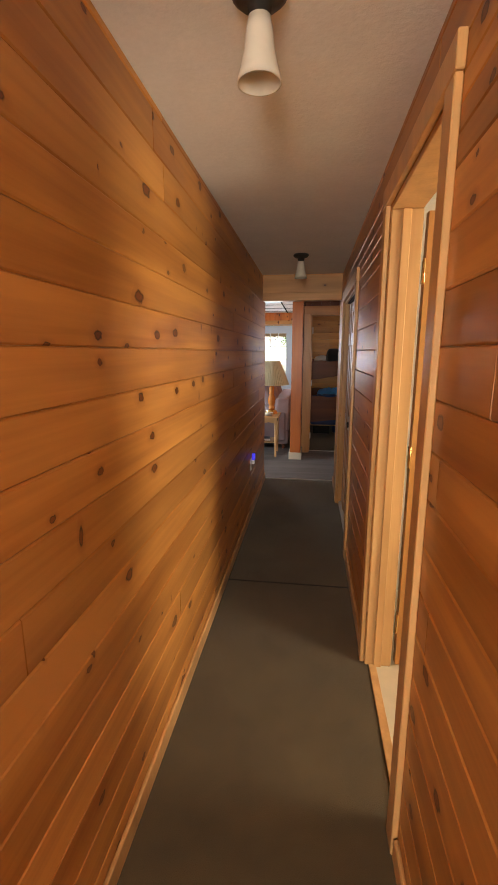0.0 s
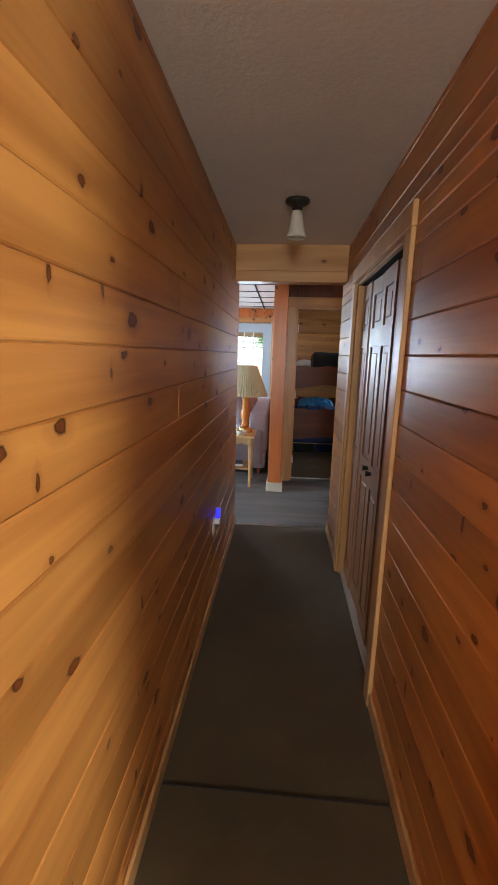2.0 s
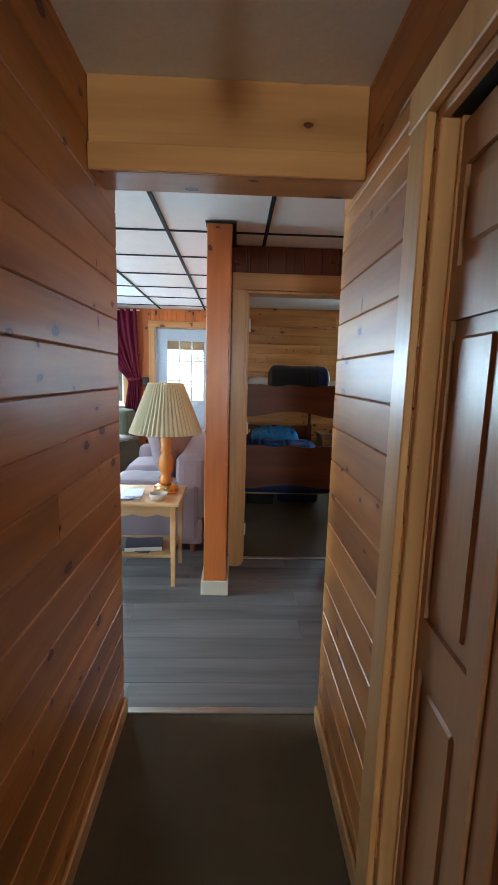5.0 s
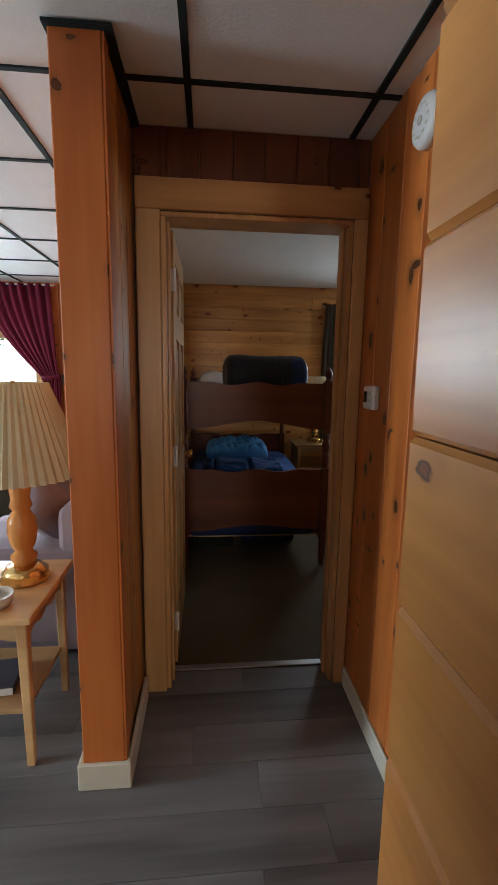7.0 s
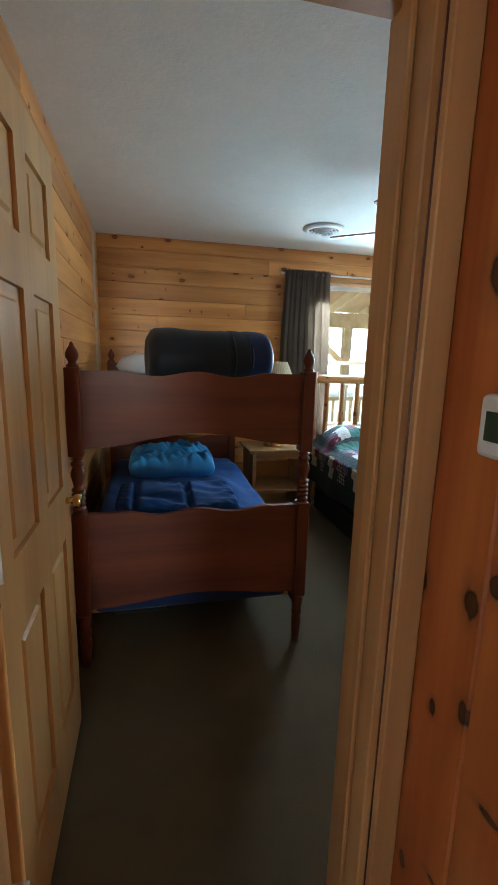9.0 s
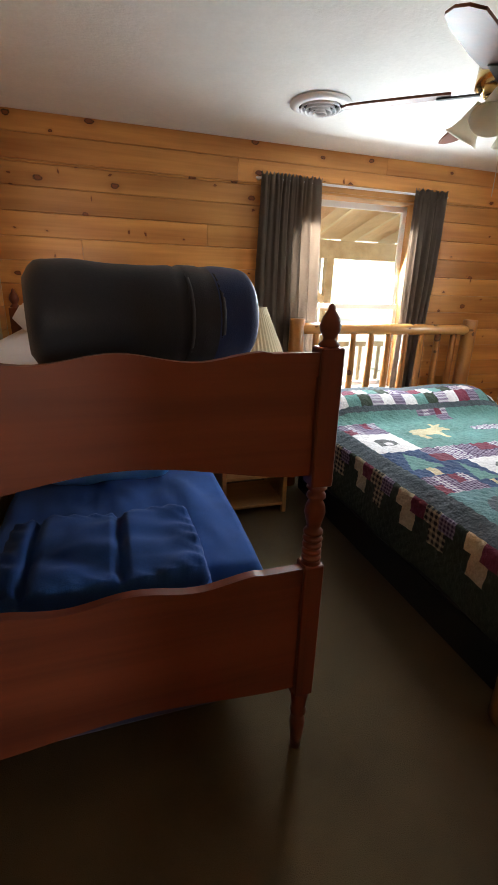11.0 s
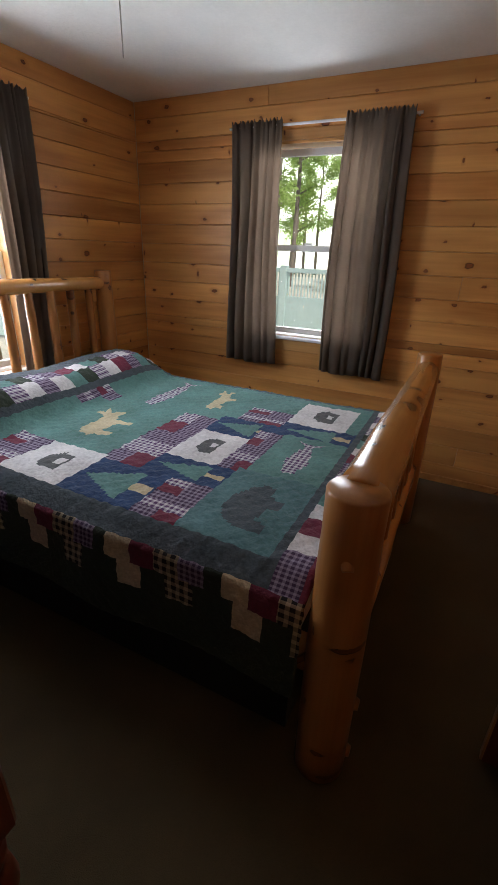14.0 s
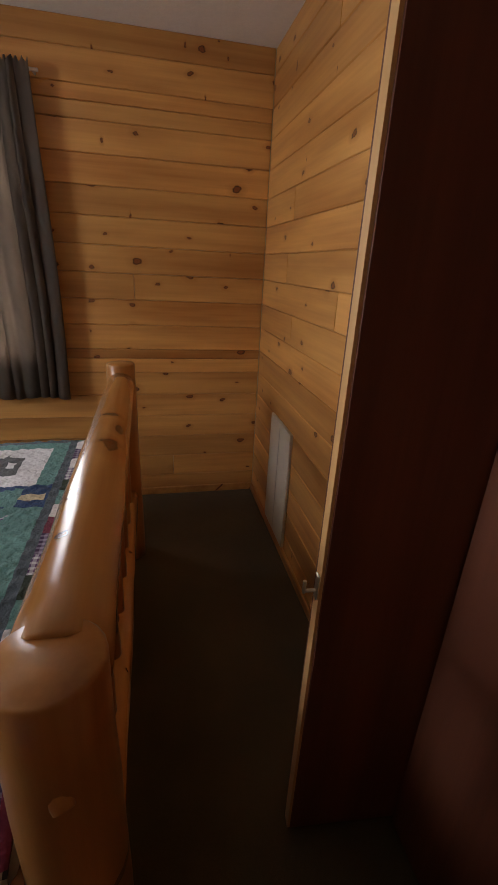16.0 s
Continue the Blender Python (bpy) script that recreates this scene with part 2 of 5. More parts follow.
LAMPWOOD = wood("turned_lamp_wood", (0.40, 0.14, 0.03), (0.58, 0.25, 0.06), knots=False, along=2, rough=0.2)
VINYL = wood("grey_vinyl_plank", (0.105, 0.100, 0.100), (0.215, 0.206, 0.206), knots=False, rough=0.42, tone=0.4, coat=0.0)
PORCHWOOD = wood("porch_timber", (0.50, 0.32, 0.17), (0.66, 0.46, 0.27), knots=False, along=1, rough=0.7, coat=0.0)
PALE = wood("pale_rafter_timber", (0.62, 0.48, 0.30), (0.76, 0.62, 0.42), knots=False, along=1, rough=0.7, coat=0.0)
CARPET = carpet("olive_carpet", (0.053, 0.037, 0.017), (0.118, 0.083, 0.038))
CEIL = plain("ceiling_paint", (0.80, 0.79, 0.75), 0.9, vary=0.05, scale=60, relief=0.35, dist=0.004)
TILE = plain("ceiling_tile", (0.74, 0.74, 0.72), 0.92, vary=0.05, scale=90, relief=0.3, dist=0.003)
GRID = plain("dark_grid_strip", (0.022, 0.028, 0.028), 0.8, vary=0.1, spec=0.1)
CREAM = plain("cream_paint", (0.66, 0.61, 0.50), 0.5, vary=0.06, relief=0.05)
WHITE = plain("white_vinyl", (0.80, 0.80, 0.80), 0.4, vary=0.03, relief=0.0)
PLASTIC = plain("white_plastic", (0.78, 0.77, 0.74), 0.35, vary=0.03, relief=0.0)
BLUEDOOR = plain("pale_blue_paint", (0.50, 0.60, 0.70), 0.45, vary=0.05, relief=0.05)
DRY = plain("grey_wall_paint", (0.55, 0.50, 0.44), 0.8, vary=0.06)
BRASS = plain("polished_brass", (0.78, 0.52, 0.20), 0.2, 1.0, vary=0.08, relief=0.0)
STEEL = plain("brushed_steel", (0.60, 0.60, 0.58), 0.3, 1.0, vary=0.08, relief=0.0)
BLACK = plain("black_metal", (0.03, 0.028, 0.026), 0.45, 0.3, vary=0.2, relief=0.0)
GAP = plain("dark_gap", (0.02, 0.015, 0.012), 0.9, relief=0.0)
FROST = cloth("frosted_glass", (0.84, 0.80, 0.68), 20, 0.06, 0.3, rough=0.25)
SHADE = cloth("cream_pleated_shade", (0.74, 0.66, 0.46), 200, 0.06, 0.35)
CURT = cloth("grey_green_curtain", (0.27, 0.22, 0.18), 350, 0.15, 0.75)
BURG = cloth("burgundy_curtain", (0.16, 0.014, 0.040), 350, 0.15, 0.22)
ROPE = cloth("tieback_cord", (0.10, 0.09, 0.10), 300)
BLUE = cloth("royal_blue_cotton", (0.016, 0.066, 0.25), 250, 0.25)
CYAN = cloth("bright_blue_satin", (0.12, 0.42, 0.85), 250, 0.15, rough=0.5)
NAVYBAG = cloth("charcoal_nylon", (0.020, 0.024, 0.034), 250, 0.2, rough=0.5)
NAVYBAG2 = cloth("navy_nylon", (0.014, 0.030, 0.105), 250, 0.2, rough=0.5)
SHEET = cloth("white_sheet", (0.72, 0.73, 0.76), 300, 0.05)
SOFA = cloth("mauve_upholstery", (0.27, 0.21, 0.235), 300, 0.12)
GREEN = cloth("olive_upholstery", (0.105, 0.105, 0.070), 300, 0.15)
THROW = cloth("grey_throw", (0.36, 0.35, 0.33), 120, 0.3)
NEAR_BLACK = cloth("near_black_cloth", (0.018, 0.020, 0.020), 300)
PAPER = plain("paper", (0.78, 0.79, 0.80), 0.7, vary=0.05, relief=0.0)
PURPLE = plain("purple_cover", (0.20, 0.16, 0.30), 0.4, vary=0.1, relief=0.0)
BOOK = plain("dark_book_cover", (0.05, 0.055, 0.08), 0.5, vary=0.2)
SHELL = plain("shell_dish", (0.62, 0.55, 0.46), 0.35, vary=0.15)
VINYLFLOOR = plain("cream_vinyl_floor", (0.62, 0.54, 0.38), 0.45, vary=0.08)
LCD = plain("green_display", (0.035, 0.06, 0.035), 0.2, vary=0.05, relief=0.0)
GLASS = glass()
LEAF = cloth("leaves", (0.34, 0.46, 0.14), 3, 0.4, 0.5)
NEEDLE = plain("needles", (0.12, 0.20, 0.07), 0.7, vary=0.4, scale=3, relief=0.0)
BARK = plain("bark", (0.17, 0.14, 0.11), 0.9, vary=0.35, scale=20, relief=0.7, dist=0.02)
GROUND = plain("ground_litter", (0.46, 0.43, 0.34), 0.95, vary=0.4, scale=2.5, relief=0.4, dist=0.03)
FENCE = plain("pale_green_fence", (0.44, 0.56, 0.52), 0.6, vary=0.1, scale=8)
SHINGLE = plain("roof_shingle", (0.10, 0.095, 0.09), 0.9, vary=0.3, scale=30)
NIGHTGLOW, _nt, _b = mat("blue_night_light", 0.4)
_b.inputs["Base Color"].default_value = (0.05, 0.05, 0.6, 1)
_b.inputs["Emission Color"].default_value, _b.inputs["Emission Strength"].default_value = (0.07, 0.05, 1.0, 1), 0.55


# ---- mesh helpers ----
def box(bm, x0, y0, z0, x1, y1, z1, bevel=0.0, seg=1):
    r = bmesh.ops.create_cube(bm, size=1.0)
    vs = r["verts"]
    for v in vs:
        v.co = Vector((x0 + (v.co.x + 0.5) * (x1 - x0), y0 + (v.co.y + 0.5) * (y1 - y0), z0 + (v.co.z + 0.5) * (z1 - z0)))
    if bevel:
        edges = list({e for v in vs for e in v.link_edges})
        bmesh.ops.bevel(bm, geom=edges, offset=bevel, segments=seg, profile=0.6, affect="EDGES")
    return bm


def boxed(*args, **kw):
    return box(bmesh.new(), *args, **kw)


def lathe(bm, profile, seg=20, at=(0, 0, 0), flute=0.0):
    rings = []
    for r, z in profile:
        ring = []
        for i in range(seg):
            a = 2 * math.pi * i / seg
            rr = max(r, 1e-4) * (1 + (flute if i % 2 else 0))
            ring.append(bm.verts.new((at[0] + rr * math.cos(a), at[1] + rr * math.sin(a), at[2] + z)))
        rings.append(ring)
    for lo, hi in zip(rings, rings[1:]):
        for i in range(seg):
            f = bm.faces.new((lo[i], lo[(i + 1) % seg], hi[(i + 1) % seg], hi[i]))
            f.smooth = not flute
    return bm


def capped(profile):
    return [(0.0, profile[0][1]), *profile, (0.0, profile[-1][1])]


def rod(bm, p, q, r0, r1=None, seg=14, wob=0.0, rings=1, seed=0):
    """A round bar from p to q, with closed, slightly rounded ends."""
    r1 = r0 if r1 is None else r1
    p, q = Vector(p), Vector(q)
    turn = (q - p).to_track_quat("Z", "Y").to_matrix()
    long = (q - p).length
    rnd = random.Random(seed)
    prof = [(0.0, 0.0), (r0 * 0.92, 0.0), (r0, r0 * 0.08)]
    for i in range(1, rings):
        t = i / rings
        prof.append(((r0 + (r1 - r0) * t) * (1 + rnd.uniform(-wob, wob)), long * t))
    prof += [(r1, long - r1 * 0.08), (r1 * 0.92, long), (0.0, long)]
    before = set(bm.verts)
    lathe(bm, prof, seg)
    for v in bm.verts:
        if v not in before:
            v.co = p + turn @ v.co
    return bm


def slab(bm, outline, depth, axis="y"):
    """A flat board: an outline of (a, z) pairs given depth along one axis."""
    lo, hi = depth
    put = (lambda a, z, d: (a, d, z)) if axis == "y" else (lambda a, z, d: (d, a, z))
    f = [bm.verts.new(put(a, z, lo)) for a, z in outline]
    k = [bm.verts.new(put(a, z, hi)) for a, z in outline]
    bm.faces.new(f)
    bm.faces.new(k[::-1])
    for i in range(len(f)):
        j = (i + 1) % len(f)
        bm.faces.new((f[j], f[i], k[i], k[j]))
    bmesh.ops.recalc_face_normals(bm, faces=bm.faces[:])
    return bm


def cushion(bm, x0, y0, z0, x1, y1, z1, puff=0.3, n=10, crease=0.0, seed=0, ruck=0.0):
    """A soft block with a full middle and rounded rim."""
    rnd = Vector((seed * 3.1, seed * 1.7, 0.3))
    grid = {}
    for s in (1, -1):
        for i in range(n + 1):
            for j in range(n + 1):
                u, v = 2 * i / n - 1, 2 * j / n - 1
                if s == -1 and (i in (0, n) or j in (0, n)):
                    grid[s, i, j] = grid[1, i, j]
                    continue
                h = ((1 - abs(u) ** 4) * (1 - abs(v) ** 4)) ** puff
                w = crease * noise.noise(Vector((u * 2.5, v * 2.5, s)) + rnd)
                w += ruck * abs(noise.noise(Vector((u * 5 + v * 2, v * 3.2 - u, s * 2)) + rnd)) * (1.4 if s == 1 else 0)
                inset = 0.04 * (abs(u * v) ** 2)
                grid[s, i, j] = bm.verts.new((
                    (x0 + x1) / 2 + u * (1 - inset) * (x1 - x0) / 2, (y0 + y1) / 2 + v * (1 - inset) * (y1 - y0) / 2,
                    (z0 + z1) / 2 + s * h * (z1 - z0) / 2 + w * h))
    for s in (1, -1):
        for i in range(n):
            for j in range(n):
                q = [grid[s, i, j], grid[s, i + 1, j], grid[s, i + 1, j + 1], grid[s, i, j + 1]]
                f = bm.faces.new(q if s == 1 else q[::-1])
                f.smooth = True
    return bm


def mesh_of(name, bm, material):
    me = bpy.data.meshes.new(name)
    bm.to_mesh(me)
    bm.free()
    for m in material if isinstance(material, (list, tuple)) else (material,):
        me.materials.append(m)
    return me


def part(name, bm, material, parent, label=""):
    ob = new(name, mesh_of(name, bm, material))
    ob.parent = parent
    if label:
        tagged(ob, label)
    return ob


def thing(name, label, category, at=(0, 0, 0), turn=0.0, group=""):
    ob = new(name)
    ob.matrix_basis = pose(*at, 0, 0, turn)
    return tagged(ob, label, category, group)


def single(name, bm, material, label, category, at=(0, 0, 0), turn=0.0, group=""):
    ob = new(name, mesh_of(name, bm, material))
    ob.matrix_basis = pose(*at, 0, 0, turn)
    return tagged(ob, label, category, group)


def structure(name, bm, material, label, category=""):
    return tagged(new(name, mesh_of(name, bm, material)), label, category or name.split("_")[0], kind="structure")


def holed(bm, a0, a1, z0, z1, holes, put):
    """A wall of boxes round its openings; put(a0, z0, a1, z1) gives a box."""
    cut = sorted({a0, a1, *[v for h in holes for v in (h[0], h[2]) if a0 < v < a1]})
    for p, q in zip(cut, cut[1:]):
        mid = (p + q) / 2
        spans = sorted((max(h[1], z0), min(h[3], z1)) for h in holes if h[0] < mid < h[2])
        z = z0
        for lo, hi in spans:
            if lo > z + 1e-4:
                box(bm, *put(p, z, q, lo))
            z = max(z, hi)
        if z < z1 - 1e-4:
            box(bm, *put(p, z, q, z1))
    return bm


def board_mesh(name, long, wide, thick, cham, material):
    """A board along x, wide along z, its face at y = 0 and its back at y = thick, with eased front edges."""
    x, z, c = long / 2, wide / 2, cham
    vs = [(-x, c, -z), (x, c, -z), (x, c, z), (-x, c, z), (-x + c * .4, 0, -z + c), (x - c * .4, 0, -z + c), (x - c * .4, 0, z - c), (-x + c * .4, 0, z - c),
          (-x, thick, -z), (x, thick, -z), (x, thick, z), (-x, thick, z)]
    fs = [(4, 5, 6, 7), (0, 1, 5, 4), (1, 2, 6, 5), (2, 3, 7, 6), (3, 0, 4, 7), (8, 9, 1, 0), (9, 10, 2, 1), (10, 11, 3, 2), (11, 8, 0, 3)]
    me = bpy.data.meshes.new(name)
    me.from_pydata(vs, [], fs)
    me.materials.append(material)
    return me


def boarding(wall, origin, along, span, z0, z1, pitch, material, holes=(), upright=False, lengths=(2.6, 5.0), seed=1, gap=0.0010, thick=0.014, cham=0.0040):
    """Boards over a wall's face, each one cut round the openings."""
    rnd = random.Random(seed)
    d = Vector(along)
    back = Vector((0, 0, 1)).cross(d)
    o = Vector(origin)
    first, last = (0, span) if upright else (z0, z1)
    c = first
    while c < last - 1e-3:
        c2 = min(c + pitch, last)
        lo, hi = (z0, z1) if upright else (0, span)
        ends, e = [lo], lo + rnd.uniform(0.4, lengths[1])
        while e < hi - 0.5:
            ends.append(e)
            e += rnd.uniform(*lengths)
        ends.append(hi)
        if upright:
            ends = [lo, hi]
        over = [(h[1], h[0], h[3], h[2]) if upright else h for h in holes]
        rows = sorted({c, c2, *[v for h in over for v in (h[1], h[3]) if c + 0.004 < v < c2 - 0.004]})
        for r0, r1 in zip(rows, rows[1:]):
            mid = (r0 + r1) / 2
            cuts = sorted((h[0], h[2]) for h in over if h[1] < mid < h[3])
            for p, q in zip(ends, ends[1:]):
                pieces, s = [], p
                for a, b in cuts:
                    if b <= s or a >= q:
                        continue
                    if a > s:
                        pieces.append((s, a))
                    s = max(s, b)
                if s < q:
                    pieces.append((s, q))
                for a, b in pieces:
                    if b - a < 0.01 or r1 - r0 < 0.006:
                        continue
                    me = board_mesh("board", b - a - gap, r1 - r0 - gap, thick, min(cham, (r1 - r0) / 3), material)
                    ob = new("board", me)
                    ob.parent = wall
                    if upright:
                        place = o + d * mid + Vector((0, 0, (a + b) / 2))
                        axes = (Vector((0, 0, 1)), back, -d)
                    else:
                        place = o + d * ((a + b) / 2) + Vector((0, 0, mid))
                        axes = (d, back, Vector((0, 0, 1)))
                    m = Matrix((axes[0], axes[1], axes[2])).transposed().to_4x4()
                    ob.matrix_basis = Matrix.Translation(place + back * rnd.uniform(0, 0.0012)) @ m @ Matrix.Rotation(radians(rnd.uniform(-0.45, 0.45)), 4, "X")
        c = c2


def six_panel(bm_leaf, w, h, t, rows, cols, stile=0.095):
    """Stiles and rails round sunk panels: returns frame mesh and a list of panel meshes, leaf along x from 0, y from 0 to t."""
    frame_bm, panels = bm_leaf, []
    holes = []
    cw = (w - stile * (cols + 1)) / cols
    for z0, z1 in rows:
        for i in range(cols):
            a = stile + i * (cw + stile)
            holes.append((a, z0, a + cw, z1))
            p = bmesh.new()
            box(p, a + 0.001, t * 0.3, z0 + 0.001, a + cw - 0.001, t * 0.7, z1 - 0.001)
            box(p, a + 0.03, t * 0.1, z0 + 0.03, a + cw - 0.03, t * 0.9, z1 - 0.03, bevel=0.008)
            panels.append(p)
    holed(frame_bm, 0, w, 0, h, holes, lambda p, z, q, zz: (p, 0, z, q, t, zz))
    return frame_bm, panels


# ---- structure ----
HALL_C, LIV_C, BED_C = 2.285, 2.325, 2.43
N_LIV, N_BED, E_BED, S_BED = 9.60, 9.93, 4.135, 6.79
D1 = (1.10, 0.0, 1.88, 2.065)
CLO = (3.08, 0.03, 4.22, 1.95)
BEDDOOR = (0.10, 0.0, 0.862, 2.03)
WIN1 = (1.95, 0.74, 2.93, 2.17)
WIN2 = (8.08, 0.90, 8.98, 2.12)
WINL = (-3.40, 0.98, -1.53, 2.20)
DOORL = (-1.10, 0.0, -0.26, 2.08)

structure("ground", boxed(-150, -150, -0.6, 150, 150, -0.45), GROUND, "leaf-littered open ground around the cabin")
structure("floor_hall", boxed(-0.52, -2.5, -0.06, 0.54, 5.0, 0.0), CARPET, "worn olive-brown carpet in the hallway", "floor")
structure("floor_bedroom", boxed(-0.06, 6.60, -0.06, 4.3, 10.05, 0.001), CARPET, "dark olive carpet in the bedroom", "floor")
vinyl_floor = structure("floor_living", boxed(-5.0, 5.0, -0.06, 1.02, 6.60, -0.012), GAP, "grey wood-look vinyl plank floor", "floor")
structure("floor_living_west", boxed(-5.0, 6.60, -0.06, -0.06, 9.75, -0.012), GAP, "grey vinyl floor under the seating", "floor")
structure("floor_bathroom", box(boxed(0.54, 0.0, -0.06, 2.3, 2.6, -0.002), 0.4755, 1.12, 0.0005, 0.56, 1.86, 0.003), VINYLFLOOR, "cream vinyl bathroom floor", "floor")

structure("ceiling_hall", boxed(-0.52, -2.5, HALL_C, 0.54, 4.72, HALL_C + 0.1), CEIL, "textured off-white hallway ceiling", "ceiling")
structure("ceiling_bedroom", boxed(-0.12, 6.50, BED_C, 4.3, 10.08, BED_C + 0.1), CEIL, "textured off-white bedroom ceiling", "ceiling")
structure("ceiling_bathroom", boxed(0.54, -0.1, 2.3, 2.4, 2.7, 2.4), CEIL, "plain white bathroom ceiling", "ceiling")
bm = boxed(-5.1, 4.865, LIV_C + 0.004, 1.02, 6.49, LIV_C + 0.1)
box(bm, -5.1, 6.49, LIV_C + 0.004, -0.11, 9.80, LIV_C + 0.1)
structure("ceiling_living", bm, TILE, "white suspended ceiling tiles in a dark grid", "ceiling")
bm = bmesh.new()
for i in range(-8, 2):
    x = 0.217 + 0.62 * i
    box(bm, x - 0.011, 4.87, LIV_C - 0.004, x + 0.011, N_LIV if x < -0.1 else 6.48, LIV_C + 0.006)
for j in range(-1, 7):
    y = 5.61 + 0.61 * j
    box(bm, -5.0, y - 0.010, LIV_C - 0.003, 0.916 if y < 6.4 else -0.13, y + 0.010, LIV_C + 0.006)
structure("trim_ceiling_grid", bm, GRID, "dark metal strips of the suspended ceiling", "trim")

# Hallway walls.
hw = structure("wall_hall_west", boxed(-0.52, -2.5, 0, -0.415, 5.0, 2.4), DRY, "orange varnished pine plank wall", "wall")
bm = holed(bmesh.new(), -2.5, 4.96, 0, 2.4, [D1, CLO], lambda p, z, q, zz: (0.435, p, z, 0.54, q, zz))
he = structure("wall_hall_east", bm, DRY, "orange varnished pine plank wall with two doorways", "wall")
# The opening is added, to go with the hall fill lamp.
bm = holed(bmesh.new(), -0.6, 0.6, 0, 2.4, [(-0.38, 0.9, 0.38, 2.05)], lambda p, z, q, zz: (p, -2.6, z, q, -2.5, zz))
structure("wall_hall_south", bm, DRY, "plain wall closing the hallway, with an added opening", "wall")
hn = structure("wall_hall_header", boxed(-0.40, 4.725, 2.03, 0.42, 4.86, 2.45), TRIM_X, "pine header above the end of the hallway", "wall")
# Living room.
bm = holed(bmesh.new(), -5.1, 0.0, 0, 2.45, [WINL, DOORL], lambda p, z, q, zz: (p, N_LIV + 0.015, z, q, N_LIV + 0.16, zz))
ln = structure("wall_living_north", bm, DRY, "vertical pine board wall with window and door", "wall")
# The opening is added, to go with the west fill lamp.
bm = holed(bmesh.new(), 5.0, 9.8, 0, 2.45, [(5.05, 0.9, 5.95, 2.1)], lambda p, z, q, zz: (-5.1, p, z, -5.0, q, zz))
structure("wall_living_west", bm, DRY, "plain living room wall", "wall")
structure("wall_living_south", boxed(-5.1, 4.88, 0, -0.52, 5.0, 2.45), DRY, "plain living room wall", "wall")
part_w = structure("wall_partition", boxed(-0.115, 6.055, 0, -0.014, 10.0, 2.45), DRY, "partition between living room and bedroom", "wall")
al = structure("wall_alcove_east", boxed(0.932, 4.84, 0, 1.04, 6.48, 2.45), DRY, "reddish vertical knotty pine wall", "wall")
structure("wall_alcove_south", boxed(0.54, 4.84, 0, 0.932, 4.96, 2.45), DRY, "short return wall", "wall")
# Bedroom.
bm = holed(bmesh.new(), -0.014, 1.3, 0, 2.5, [BEDDOOR], lambda p, z, q, zz: (p, 6.495, z, q, 6.625, zz))
bs1 = structure("wall_bedroom_door", bm, DRY, "wall with the bedroom doorway", "wall")
bs = structure("wall_bedroom_south", boxed(1.3, 6.55, 0, 4.3, S_BED - 0.015, 2.5), DRY, "golden pine plank wall", "wall")
bm = holed(bmesh.new(), -0.014, 4.3, 0, 2.5, [WIN1], lambda p, z, q, zz: (p, N_BED + 0.015, z, q, N_BED + 0.17, zz))
bn = structure("wall_bedroom_north", bm, DRY, "golden pine plank wall with a window", "wall")
bm = holed(bmesh.new(), 6.55, 10.08, 0, 2.5, [WIN2], lambda p, z, q, zz: (E_BED + 0.015, p, z, E_BED + 0.18, q, zz))
be = structure("wall_bedroom_east", bm, DRY, "golden pine plank wall with a window", "wall")
# Bathroom shell.
bm = holed(bmesh.new(), -0.1, 2.7, 0, 2.4, [(0.55, 1.0, 1.45, 1.95)], lambda p, z, q, zz: (2.25, p, z, 2.37, q, zz))
structure("wall_bathroom_east", bm, CREAM, "plain bathroom wall with a small window", "wall")
structure("wall_bathroom_south", boxed(0.54, -0.1, 0, 2.25, 0.0, 2.4), CREAM, "plain bathroom wall", "wall")
structure("wall_bathroom_north", boxed(0.54, 2.6, 0, 2.25, 2.7, 2.4), CREAM, "plain bathroom wall", "wall")
structure("wall_closet", boxed(0.95, 2.75, 0, 1.0, 4.8, 2.4), DRY, "closet back wall", "wall")
structure("roof_deck", boxed(-5.3, -2.7, 2.56, 4.5, 10.2, 2.66), SHINGLE, "flat cover above the rooms", "roof")


def doorway_trim(name, a0, a1, top, wide, face, depth, side, label, along_y=True, low=0.0, far=None, head=None):
    """Casing boards and jambs of a doorway. face: the wall's face; side: +1 or -1, the way out of the wall."""
    root = tagged(new(name), label, "door frame", kind="structure")
    th = 0.019
    far, head = far or wide, head or wide
    out = (face, face + side * th)

    def put(p, z, q, zz, d):
        lo, hi = sorted(d)
        return boxed(lo, p, z, hi, q, zz, bevel=0.003) if along_y else boxed(p, lo, z, q, hi, zz, bevel=0.003)

    part("casing_board", put(a0 - wide, low, a0, top, out), TRIM, root)
    part("casing_board", put(a1, low, a1 + far, top, out), TRIM, root)
    part("casing_head", put(a0 - wide - 0.008 * (far == wide), top, a1 + far + 0.008 * (far == wide), top + head, (face, face + side * (th + 0.002))), TRIM_X if not along_y else TRIM, root)
    jd = (face - side * 0.002, face - side * depth)
    part("jamb", put(a0 - 0.001, low, a0 + 0.018, top - 0.0185, jd), TRIM, root)
    part("jamb", put(a1 - 0.018, low, a1 + 0.001, top - 0.0185, jd), TRIM, root)
    part("jamb_head", put(a0, top - 0.018, a1, top + 0.001, jd), TRIM, root)
    mid = face - side * depth * 0.5
    part("door_stop", put(a1 - 0.03, low, a1 - 0.0181, top - 0.019, (mid - 0.02, mid + 0.015)), TRIM, root)
    part("door_stop", put(a0 + 0.0181, low, a0 + 0.03, top - 0.019, (mid - 0.02, mid + 0.015)), TRIM, root)
    return root


